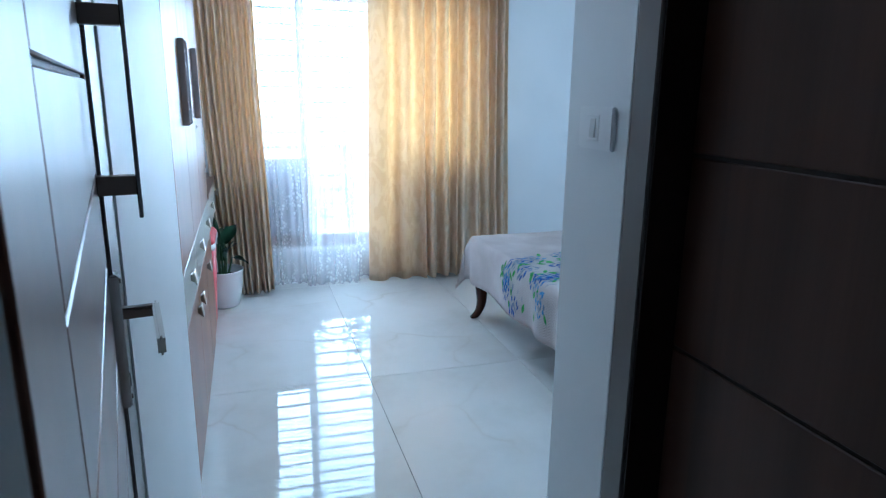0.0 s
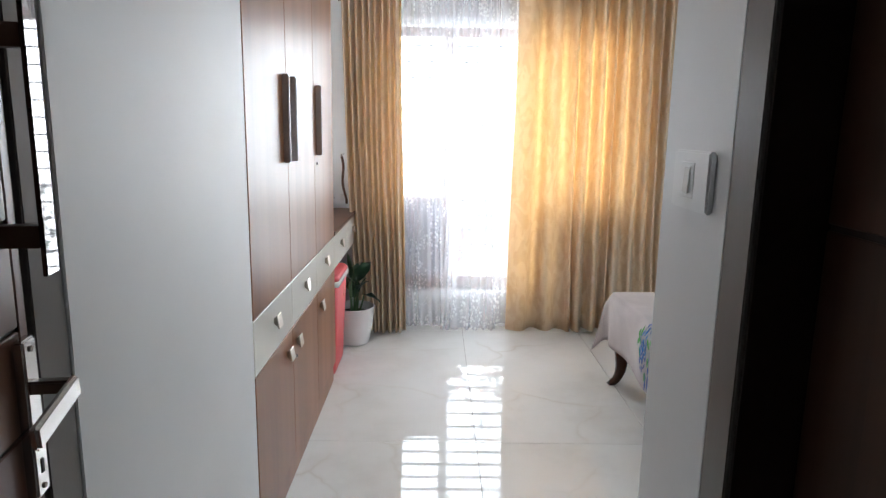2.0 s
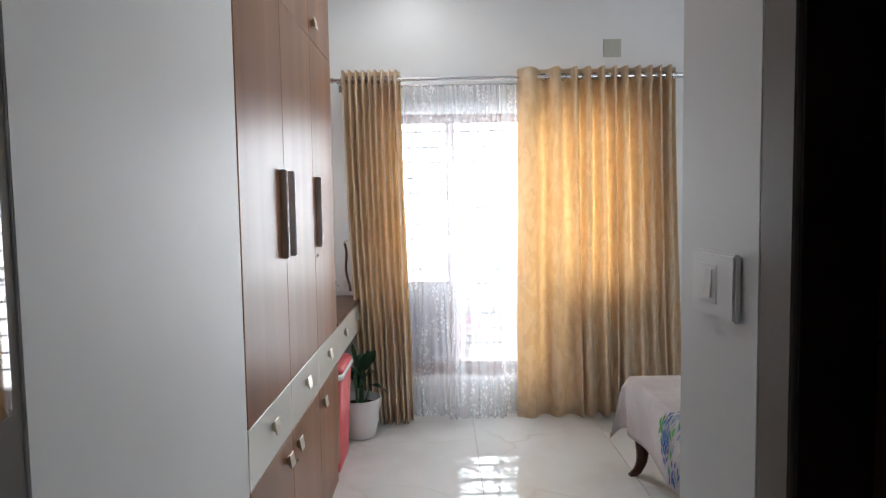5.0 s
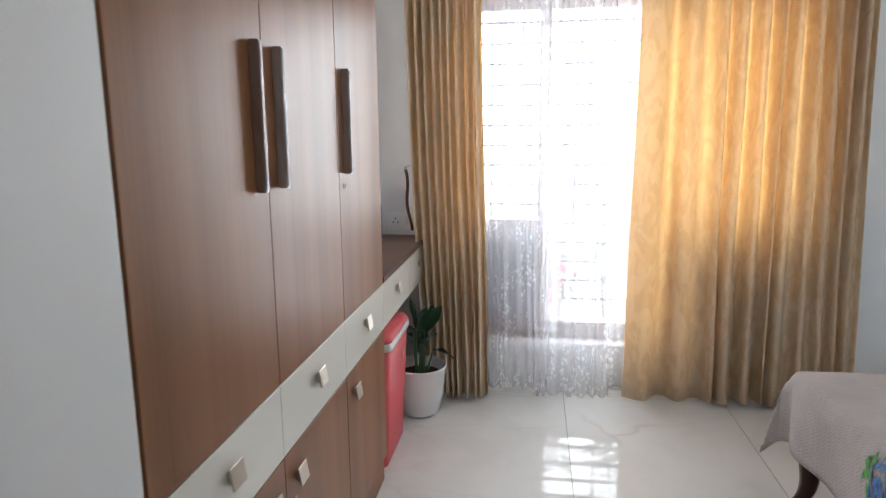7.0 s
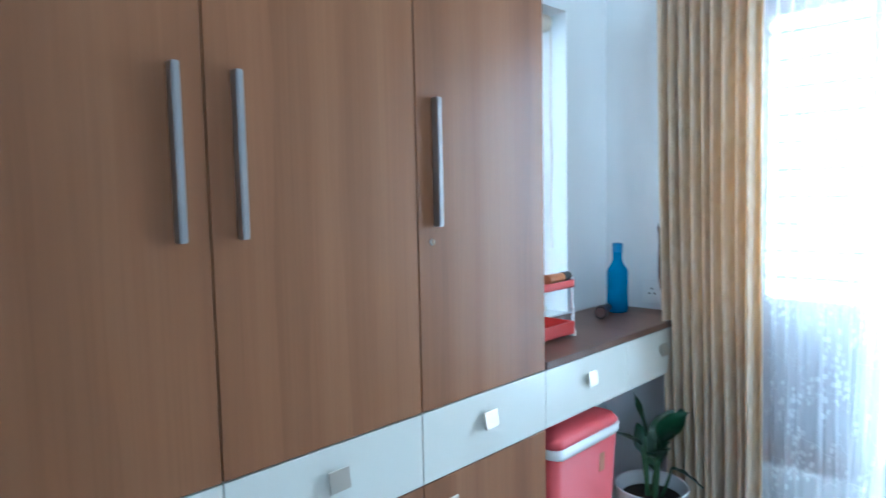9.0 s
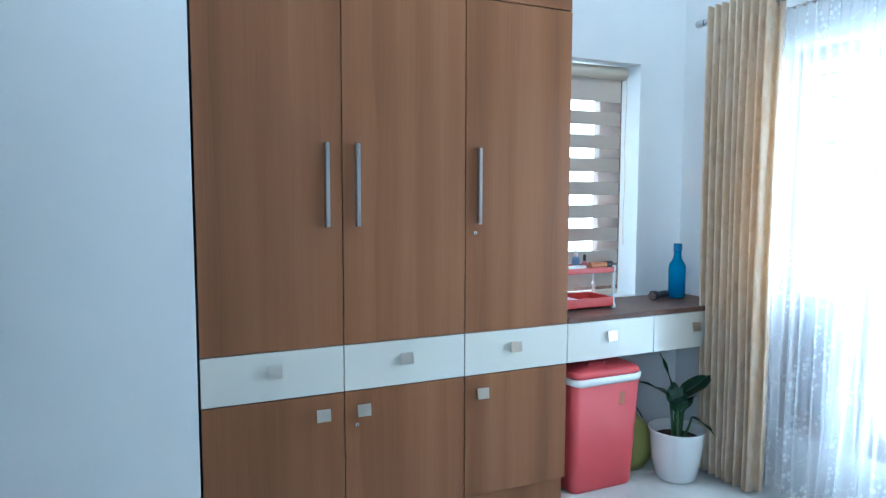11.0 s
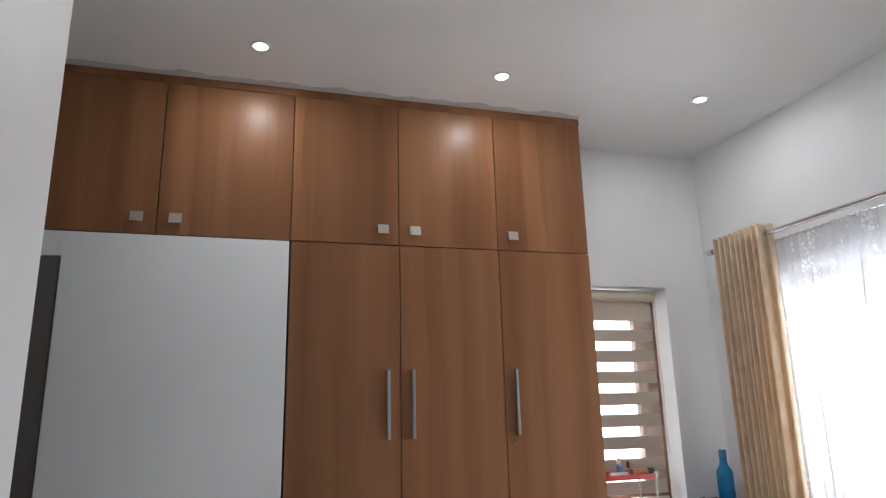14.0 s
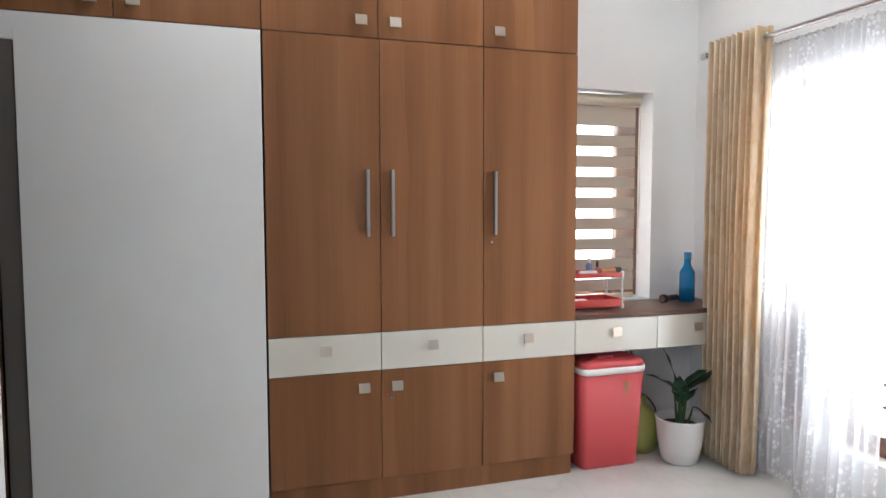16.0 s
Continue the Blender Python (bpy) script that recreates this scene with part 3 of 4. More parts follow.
# uneven plaster edge between the strip and the ceiling
bm = bmesh.new()
rows = []
for i in range(121):
    y = 1.04 + 2.622 * i / 120
    d = 0.012 + 0.022 * noise.noise(Vector((y * 7, 0, 0))) + 0.012 * noise.noise(Vector((y * 23, 3, 0)))
    rows.append([bm.verts.new(p) for p in ((FACE - 0.004, y, 2.8932), (FACE + 0.006 + max(d, 0), y, CEIL - 0.004 - 0.004 * noise.noise(Vector((y * 11, 5, 0)))), (FACE + 0.012 + max(d, 0) * 1.6, y, CEIL + 0.001))])
for a, b in zip(rows, rows[1:]):
    for j in range(2):
        bm.faces.new((a[j], a[j + 1], b[j + 1], b[j]))
tagged(part("plaster_edge", bm, painted("raw_plaster", (0.62, 0.58, 0.55), 0.9, 0.15, 0.6)), "uneven plaster seam along the ceiling", "trim", "", "structure")

# ---- desk ----
DESK_END = FRONT - 0.004
desk = thing("desk", "narrow dressing desk with a dark top and cream drawers", "desk")
part("desk_top", box(LEFT + 0.003, COLS[3] + 0.002, 0.801, FACE + 0.004, DESK_END, 0.824, 0.002), WOOD_TOP, desk, "dark brown laminate desk top")
part("drawer_box", box(LEFT + 0.003, COLS[3] + 0.002, 0.625, FACE - 0.019, DESK_END, 0.80), SHADOW_GAP, desk)
for y0, y1, ky in ((COLS[3], 4.155, 3.902), (4.155, DESK_END, 4.407)):
    dr = front("drawer_front", y0, y1, 0.622, 0.80, CREAM, desk, "cream laminate drawer front")
    part("knob", knob_bm(ky, 0.728), NICKEL, dr, "square nickel knob")

# ---- small window with its striped blind ----
win = tagged(new("window_2"), "small window in a plain white reveal", "window", "", "structure")
part("window_frame", box(LEFT - 0.19, SY1 - 0.15, SZ0 + 0.002, LEFT - 0.14, SY1 - 0.001, SZ1 - 0.002, 0.003), WIN_WOOD, win)
part("window_frame", box(LEFT - 0.19, SY0 + 0.001, SZ0 + 0.002, LEFT - 0.14, SY0 + 0.05, SZ1 - 0.002, 0.003), WIN_WOOD, win)
part("window_frame", box(LEFT - 0.19, SY0 + 0.05, SZ1 - 0.055, LEFT - 0.14, SY1 - 0.15, SZ1 - 0.002, 0.003), WIN_WOOD, win)
part("window_frame", box(LEFT - 0.19, SY0 + 0.05, SZ0 + 0.002, LEFT - 0.14, SY1 - 0.15, SZ0 + 0.05, 0.003), WIN_WOOD, win)
pane = part("pane", box(LEFT - 0.168, SY0 + 0.05, SZ0 + 0.05, LEFT - 0.162, SY1 - 0.15, SZ1 - 0.055), WINDOW_GLASS, win)
pane.visible_shadow = False
blind = thing("zebra_blind", "beige striped roller blind hanging in the window recess", "blind")
bx = LEFT - 0.065
c = part("cassette", lathe([(0.0, 0), (0.032, 0), (0.034, 0.004), (0.034, 0.586), (0.032, 0.59), (0.0, 0.59)], (0, 0, 0), 24), BLIND_RAIL, blind, "glossy beige roller cassette")
c.matrix_local = pose(bx, SY0 + 0.022, SZ1 - 0.045, -90, 0, 0)
step = 0.1215
tops = [1.921 - step * k for k in range(9)]
for k, z in enumerate(tops):
    part("opaque_band", box(bx - 0.001, SY0 + 0.025, z - 0.070, bx + 0.001, SY1 - 0.075, 1.975 if k == 0 else z), BEIGE_BAND, blind)
    if k < len(tops) - 1:
        part("net_band", box(bx - 0.0004, SY0 + 0.025, z - step, bx + 0.0004, SY1 - 0.075, z - 0.070), NET, blind)
part("bottom_rail", box(bx - 0.011, SY0 + 0.022, SZ0 + 0.004, bx + 0.011, SY1 - 0.072, SZ0 + 0.030, 0.005), BLIND_RAIL, blind)
part("cord", tube([(bx + 0.03, SY1 - 0.062 + 0.004 * math.sin(k * 1.3), SZ1 - 0.05 - k * 0.09) for k in range(11)], 0.0022, 6), BLIND_RAIL, blind, "pale pull cord")

# ---- plain unseen window beside the bed, inferred from daylight on the front wall ----
wn3 = tagged(new("window_3"), "unseen plain wooden window added beside the bed", "window", "", "structure")
for x0, x1, z0, z1 in ((2.251, 2.30, 0.951, 2.149), (3.40, 3.449, 0.951, 2.149), (2.30, 3.40, 0.951, 1.0), (2.30, 3.40, 2.10, 2.149), (2.835, 2.865, 1.0, 2.10)):
    part("window_frame", box(x0, 1.25, z0, x1, 1.30, z1, 0.003), WIN_WOOD, wn3)

# ---- large window ----
wn1 = tagged(new("window_1"), "large wooden window with horizontal iron grill bars", "window", "", "structure")
WY = FRONT + 0.09
for x0, x1 in ((WX0, WX0 + 0.06), (0.578, 0.638), (1.20, 1.26), (WX1 - 0.06, WX1)):
    part("window_frame", box(x0 + 0.001, WY, WZ0 + 0.001, x1 - 0.001, WY + 0.09, WZ1 - 0.001, 0.004), WIN_WOOD, wn1)
for x0, x1 in ((WX0 + 0.06, 0.578), (0.638, 1.20), (1.26, WX1 - 0.06)):
    part("window_frame", box(x0, WY, WZ0 + 0.001, x1, WY + 0.09, WZ0 + 0.095, 0.004), WIN_WOOD, wn1)
    part("window_frame", box(x0, WY, WZ1 - 0.06, x1, WY + 0.09, WZ1 - 0.001, 0.004), WIN_WOOD, wn1)
    n = 15
    for k in range(n):
        z = 0.445 + 0.1055 * k
        if z < WZ1 - 0.07:
            part("grill_bar", box(x0, WY + 0.10, z - 0.0065, x1, WY + 0.114, z + 0.0065), GRILL, wn1)
    for k in range(n - 1):
        z = 0.445 + 0.1055 * k
        xm = x0 + (x1 - x0) * (0.24, 0.74)[k % 2]
        if k % 3 != 2 and z + 0.1 < WZ1 - 0.07:
            part("grill_upright", box(xm - 0.005, WY + 0.102, z + 0.0066, xm + 0.005, WY + 0.112, z + 0.0989), GRILL, wn1)
part("lower_panel", box(WX0 + 0.06, WY + 0.03, WZ0 + 0.095, 0.578, WY + 0.055, 0.87, 0.004), OUT_GREY, wn1, "grey painted lower panel")
part("lower_panel", box(1.26, WY + 0.03, WZ0 + 0.095, WX1 - 0.06, WY + 0.055, 0.87, 0.004), OUT_GREY, wn1, "grey painted lower panel")
part("panel_rail", box(1.26, WY + 0.001, 0.86, WX1 - 0.06, WY + 0.07, 0.90, 0.004), WIN_WOOD, wn1)
part("panel_rail", box(WX0 + 0.06, WY + 0.001, 0.86, 0.578, WY + 0.07, 0.90, 0.004), WIN_WOOD, wn1)
structure("ground", box(-400, 4.925, -0.5, 400, 800, -0.12), painted("paved_yard", (0.62, 0.60, 0.56), 0.8, 0.3), "bright paved yard outside the window", "ground")

# hazy bright distance outside
HAZE = mat("hazy_sky", (0.9, 0.92, 0.95), 1.0)
bsdf(HAZE).inputs["Emission Color"].default_value = (0.94, 0.97, 1.0, 1)
bsdf(HAZE).inputs["Emission Strength"].default_value = 3.0
structure("backdrop", box(-60, 54.0, -0.39, 60, 54.2, 45), HAZE, "bright hazy sky beyond the yard", "sky")



def garden_plant(x, y, height, spread_r, count, seed, label, bloom):
    """Pot plant in the yard: bent stems with many small leaves and some blossom."""
    r = random.Random(seed)
    p = thing("garden_plant", label, "plant", group="potted plants in the yard")
    part("pot", smooth(lathe([(0.0, 0.0), (0.10, 0.0), (0.14, 0.25), (0.155, 0.26), (0.155, 0.29), (0.135, 0.29), (0.13, 0.26), (0.0, 0.26)], (x, y, -0.12), 24)), TERRACOTTA, p, "terracotta pot")
    green, pink, wood = bmesh.new(), bmesh.new(), bmesh.new()
    stems = []
    for k in range(7):
        a = r.uniform(0, 6.28)
        tip = Vector((x + spread_r * math.cos(a) * r.uniform(0.3, 1), y + 0.6 * spread_r * math.sin(a), height * r.uniform(0.65, 1.0)))
        base = Vector((x + 0.04 * math.cos(a), y + 0.04 * math.sin(a), 0.12))
        mid = (base + tip) / 2 + Vector((r.uniform(-0.06, 0.06), 0, 0.06))
        pts = [base * (1 - u) ** 2 + mid * 2 * u * (1 - u) + tip * u * u for u in (j / 8 for j in range(9))]
        stems.append(pts)
        one = bpy.data.meshes.new("stem")
        t = tube(pts, 0.006, 6, 0.4)
        t.to_mesh(one)
        t.free()
        wood.from_mesh(one)
        bpy.data.meshes.remove(one)
    for k in range(count):
        pts = r.choice(stems)
        c = pts[r.randint(3, 8)] + Vector((r.gauss(0, 0.045), r.gauss(0, 0.035), r.gauss(0, 0.045)))
        d = Vector((r.gauss(0, 1), r.gauss(0, 0.7), r.gauss(0, 0.7))).normalized()
        w = d.cross(Vector((r.gauss(0, 1), r.gauss(0, 1), r.gauss(0, 1)))).normalized()
        ln, wd = r.uniform(0.022, 0.05), r.uniform(0.008, 0.017)
        b = pink if r.random() < bloom else green
        b.faces.new([b.verts.new(q) for q in (c - d * ln, c + w * wd, c + d * ln, c - w * wd)])
    part("stems", wood, CORD, p)
    part("foliage", green, YARD_LEAF, p, "small green leaves")
    if pink.faces:
        part("blossom", pink, PINK_PETAL, p, "pink blossom")
    else:
        pink.free()


TERRACOTTA = painted("terracotta", (0.42, 0.15, 0.08), 0.8, 0.2, 0.4)
YARD_LEAF = painted("yard_leaf", (0.07, 0.17, 0.06), 0.5, 0.5, 0.2)
PINK_PETAL = painted("pink_petal", (0.62, 0.20, 0.30), 0.6, 0.3, 0.2)
garden_plant(0.66, 5.22, 0.78, 0.22, 200, 4, "flowering pink shrub in a terracotta pot outside the window", 0.35)
garden_plant(1.02, 5.28, 1.25, 0.22, 230, 8, "slender leafy shrub in a terracotta pot outside the window", 0.0)

# ---- curtains ----
rod = thing("curtain_rod", "steel curtain rod with plain end caps", "curtain rod")
RY, RZ = 4.545, 2.216
part("pole", tube([(-0.15, RY, RZ), (2.07, RY, RZ)], 0.0125, 16), CHROME, rod)
for xs in (-0.15, 2.07):
    part("end_cap", tube([(xs - 0.022, RY, RZ), (xs + 0.022, RY, RZ)], 0.018, 16), CHROME, rod)
for xs in (-0.10, 2.03):
    part("bracket", box(xs - 0.006, RY - 0.004, RZ - 0.022, xs + 0.006, FRONT - 0.001, RZ - 0.0135, 0.001, 1), CHROME, rod)
    part("bracket_plate", box(xs - 0.018, FRONT - 0.006, RZ - 0.05, xs + 0.018, FRONT - 0.0005, RZ + 0.02, 0.002, 1), CHROME, rod)


def curtain_bm(top, bottom, folds, amp, y, z0, z1, seed, warp=0.5, hem=0.012, lean=0.0, crowd=1.0):
    """Hanging cloth with upright folds; top and bottom are spans along x."""
    rnd = random.Random(seed)
    per = 18
    n = folds * per
    shift = [rnd.uniform(-1, 1) for _ in range(folds + 2)]
    gain = [rnd.uniform(0.6, 1.15) for _ in range(folds + 2)]
    b = bmesh.new()
    rows = []
    nz = 26
    for j in range(nz + 1):
        v = j / nz
        row = []
        for i in range(n + 1):
            u = i / n
            k = u ** crowd * folds
            ki, kf = min(int(k), folds), k - int(k)
            w = shift[ki] * (1 - kf) + shift[ki + 1] * kf
            g = gain[ki] * (1 - kf) + gain[ki + 1] * kf
            xu = u + warp * w / folds * (0.35 + 0.65 * v) * math.sin(math.pi * u)
            e = v ** 1.4
            x = (top[0] * (1 - e) + bottom[0] * e) + (top[1] - top[0] + (bottom[1] - bottom[0] - top[1] + top[0]) * e) * xu
            s = math.sin(2 * math.pi * k)
            s = math.copysign(abs(s) ** 0.75, s)
            a = amp * (1 - v * 0.15) * (1 + (g - 1) * min(1, v * 2.2))
            wob = 0.010 * v * noise.noise(Vector((x * 4, v * 3, seed)))
            x += 0.012 * v * noise.noise(Vector((k * 0.9, v * 2.2, seed + 9)))
            zb = z0 + hem * noise.noise(Vector((k * 0.6, 7, seed))) + hem
            z = z1 + (zb - z1) * v + (0.007 * abs(s) if j == 0 else 0)
            row.append(b.verts.new((x, y - a * s + wob - lean * v, z)))
        rows.append(row)
    for r0, r1 in zip(rows, rows[1:]):
        for i in range(n):
            b.faces.new((r0[i], r0[i + 1], r1[i + 1], r1[i]))
    return smooth(b)


def ring_bm(major, minor):
    b = bmesh.new()
    rows = []
    for i in range(20):
        a = 2 * math.pi * i / 20
        rows.append([b.verts.new((minor * math.sin(c), (major + minor * math.cos(c)) * math.cos(a), (major + minor * math.cos(c)) * math.sin(a))) for c in (2 * math.pi * k / 8 for k in range(8))])
    for i in range(20):
        for k in range(8):
            b.faces.new((rows[i][k], rows[(i + 1) % 20][k], rows[(i + 1) % 20][(k + 1) % 8], rows[i][(k + 1) % 8]))
    return smooth(b)


def drape(label, top, bottom, folds, amp, seed, **more):
    c = thing("curtain", label, "curtain", group="gold curtains on the rod")
    body = part("cloth", curtain_bm(top, bottom, folds, amp, RY, 0.012, RZ + 0.05, seed, **more), GOLD, c)
    m = body.modifiers.new("thickness", "SOLIDIFY")
    m.thickness = 0.0016
    shared = None
    for k in range(2 * folds):
        x = top[0] + (top[1] - top[0]) * ((k + 0.5) / (2 * folds)) ** (1 / more.get("crowd", 1.0))
        if shared is None:
            o = part("eyelet", ring_bm(0.021, 0.004), CHROME, c, "steel eyelet")
            shared = o.data
        else:
            o = new("eyelet", shared)
            o.parent = c
        o.matrix_local = pose(x, RY, RZ, 0, 0, 50 if k % 2 else -50)
    return c


drape("gathered gold brocade curtain with narrow pleats", (-0.075, 0.298), (0.015, 0.345), 9, 0.046, 3, warp=0.35, hem=0.008, lean=0.075)
drape("wide gold brocade curtain drawn across the window", (1.038, 2.045), (1.02, 2.115), 11, 0.052, 11, warp=0.8, crowd=1.5)
sh = thing("sheer_curtain", "white floral lace sheer curtain behind the gold ones", "curtain")
part("lace_cloth", curtain_bm((0.22, 0.66), (0.25, 0.69), 9, 0.034, 4.635, 0.02, 2.185, 21, warp=0.6, lean=0.06), LACE, sh)
part("lace_cloth", curtain_bm((0.64, 0.931), (0.58, 0.955), 8, 0.034, 4.628, 0.015, 2.185, 22, warp=0.7, lean=0.11), LACE, sh)
part("lace_cloth", curtain_bm((0.938, 1.13), (0.935, 1.13), 3, 0.026, 4.632, 0.02, 2.185, 23, warp=0.6), LACE, sh)
part("sheer_rod", tube([(0.03, 4.632, 2.19), (1.94, 4.632, 2.19)], 0.007, 10), CHROME, sh)
tb = thing("curtain_tieback", "braided brown cord tieback hanging on the wall", "tieback")
part("cord", tube([(-0.088 + 0.002 * k + 0.008 * math.sin(k * 0.7), 4.56 + 0.006 * math.cos(k), 1.18 - 0.026 * k) for k in range(13)], 0.008, 8), CORD, tb)
part("hook", tube([(-0.088, FRONT - 0.001, 1.19), (-0.088, 4.565, 1.19), (-0.088, 4.555, 1.175)], 0.004, 8), CHROME, tb)

# ---- bed ----
BX0, BX1, BY0, BY1, BZ = 1.490, 3.42, 2.40, 3.650, 0.530
bed = thing("bed", "single bed with dark carved wooden legs", "bed")
part("side_rail", box(BX0 + 0.03, BY1 - 0.06, 0.235, BX1, BY1 - 0.025, 0.33, 0.005), BED_WOOD, bed)
part("side_rail", box(BX0 + 0.03, BY0 + 0.025, 0.235, BX1, BY0 + 0.06, 0.33, 0.005), BED_WOOD, bed)
part("foot_rail", box(BX0 + 0.02, BY0 + 0.03, 0.235, BX0 + 0.055, BY1 - 0.03, 0.33, 0.005), BED_WOOD, bed)
part("bed_base", box(BX0 + 0.056, BY0 + 0.061, 0.28, BX1 - 0.01, BY1 - 0.061, 0.32), BED_WOOD, bed)


def leg_bm(sx, sy):
    """Curved leg that swells at the knee and turns out at the foot."""
    b = bmesh.new()
    rings = []
    for j in range(15):
        v = j / 14
        z = 0.30 * (1 - v)
        out = 0.030 * math.sin(v * math.pi * 1.0) * (1 - v) - 0.018 * math.sin(v * math.pi) + 0.035 * v ** 4
        r = 0.040 * (1 - v) + 0.019 * v + 0.006 * math.exp(-((v - 0.97) / 0.06) ** 2)
        rings.append([b.verts.new((sx * (out) + r * cx, sy * out + r * cy, z)) for cx, cy in ((1, 0.55), (0.55, 1), (-0.55, 1), (-1, 0.55), (-1, -0.55), (-0.55, -1), (0.55, -1), (1, -0.55))])
    for a, c in zip(rings, rings[1:]):
        for k in range(8):
            b.faces.new((a[k], a[(k + 1) % 8], c[(k + 1) % 8], c[k]))
    b.faces.new(rings[0])
    b.faces.new(list(reversed(rings[-1])))
    return smooth(b)


for lx, ly, sx, sy in ((BX0 + 0.065, BY1 - 0.025, -1, 1), (BX0 + 0.055, BY0 + 0.06, -1, -1), (BX1 - 0.06, BY1 - 0.05, 1, 1), (BX1 - 0.06, BY0 + 0.05, 1, -1)):
    part("leg", leg_bm(sx, sy), BED_WOOD, bed, "curved dark wooden leg").matrix_local = pose(lx, ly, 0)
part("mattress", box(BX0 + 0.01, BY0 + 0.01, 0.332, BX1 - 0.01, BY1 - 0.01, BZ - 0.012, 0.03, 3), PLASTIC_WHITE, bed)


DROP = 0.27
BED_L, BED_W = BX1 - BX0, BY1 - BY0


def spread_point(s, t):
    """Where the cloth lies, s along the bed and t across it, both past the edge where it hangs."""
    fx, fy = max(-s, 0), max(-t, 0) + max(t - BED_W, 0)
    x = BX0 + max(s, 0)
    y = BY0 + min(max(t, 0), BED_W)
    side = 1 if t > BED_W else -1
    z = BZ + 0.006 * noise.noise(Vector((x * 3, y * 3, 1)))
    if fx > 0 and fy > 0:
        # corner: the cloth falls in a point between both sides
        lo = min(fx, fy)
        z -= max(fx, fy) + 0.30 * lo
        x -= 0.022 * min(fx / 0.06, 1) + 0.22 * lo
        y += side * (0.022 * min(fy / 0.06, 1) + 0.12 * lo)
    elif fx > 0:
        z -= fx
        x -= 0.020 * min(fx / 0.05, 1) + 0.014 * (fx / DROP) * math.sin(y * 17 + 2 * math.sin(y * 5))
    elif fy > 0:
        z -= fy
        y += side * (0.020 * min(fy / 0.05, 1) + 0.016 * (fy / DROP) * math.sin(x * 14 + 2 * math.sin(x * 4)))
    return Vector((x, y, z))


def bedspread_bm():
    """Cloth over the mattress that falls down on the foot end and both sides."""
    b = bmesh.new()
    nx, ny = 90, 70
    grid = [[b.verts.new(spread_point(-DROP + (BED_L + DROP) * i / nx, -DROP + (BED_W + 2 * DROP) * j / ny)) for j in range(ny + 1)] for i in range(nx + 1)]
    for i in range(nx):
        for j in range(ny):
            b.faces.new((grid[i][j], grid[i + 1][j], grid[i + 1][j + 1], grid[i][j + 1]))
    return smooth(b)


def petal(b, s, t, length, width, turn):
    """One printed stroke lying on the cloth."""
    def at(u, v):
        ps, pt = s + u * math.cos(turn) - v * math.sin(turn), t + u * math.sin(turn) + v * math.cos(turn)
        p = spread_point(ps, pt)
        n = (spread_point(ps + 0.01, pt) - p).cross(spread_point(ps, pt + 0.01) - p).normalized()
        return b.verts.new(p + 0.0035 * n)
    steps = 6
    upper = [at(length * (k / steps - 0.5), width * math.sin(math.pi * (k + 0.25) / (steps + 0.5)) * 0.5) for k in range(steps + 1)]
    lower = [at(length * (k / steps - 0.5), -width * math.sin(math.pi * (k + 0.25) / (steps + 0.5)) * 0.5) for k in range(steps + 1)]
    for k in range(steps):
        b.faces.new((lower[k], lower[k + 1], upper[k + 1], upper[k]))


spread = tagged(part("bedspread", bedspread_bm(), COTTON), "pale bedspread with blue and green flower print hanging over the bed", "bedspread")
spread.modifiers.new("thickness", "SOLIDIFY").thickness = 0.003
rnd = random.Random(14)
prints = [bmesh.new() for _ in DYES]
heads = [(-0.20 + 0.105 * k + rnd.uniform(-0.02, 0.02), 0.34 + 0.30 * (0.5 + 0.5 * math.sin(k * 2.4)) + rnd.uniform(-0.04, 0.04)) for k in range(20)]
heads += [(rnd.uniform(-0.2, 0.9), rnd.uniform(0.30, 0.68)) for _ in range(14)]
heads += [(-0.10, 0.22), (-0.14, 0.62), (0.02, 0.28), (0.30, 0.66), (0.42, 0.34)]
for hs, ht in heads:
    tone = 0 if rnd.random() < 0.65 else 1
    for ring, count in ((0.016, 5), (0.042, 9)):
        for k in range(count):
            a = 2 * math.pi * (k + rnd.uniform(-0.25, 0.25)) / count
            ps, pt = hs + ring * 1.35 * math.cos(a), ht + ring * math.sin(a)
            if ps > -DROP + 0.025:
                pick = tone if rnd.random() < 0.7 else rnd.choice((1, 2))
                petal(prints[pick], ps, pt, rnd.uniform(0.026, 0.044), rnd.uniform(0.009, 0.017), rnd.gauss(0, 0.45))
    for k in range(3):
        ps, pt = hs + rnd.uniform(-0.09, 0.09), ht + rnd.choice((-1, 1)) * rnd.uniform(0.05, 0.09)
        if ps > -DROP + 0.04:
            petal(prints[3], ps, pt, rnd.uniform(0.035, 0.06), rnd.uniform(0.014, 0.026), rnd.gauss(0, 0.5))
    for k in range(5):
        ps, pt = hs + rnd.uniform(-0.11, 0.11), ht + rnd.uniform(-0.10, 0.10)
        if ps > -DROP + 0.03:
            petal(prints[2], ps, pt, rnd.uniform(0.03, 0.06), rnd.uniform(0.003, 0.007), rnd.gauss(0, 0.3))
for b, m, name, text in zip(prints, DYES, ("petal_print", "petal_print", "stem_print", "leaf_print"), ("deep blue printed petals", "light blue printed petals", "grey-blue printed stems", "green printed leaves")):
    tagged(part(name, b, m, spread), text, "", "", "stuff")

# ---- under the desk ----
bucket = thing("storage_bin", "red plastic lidded bin with a white rim band", "bin")


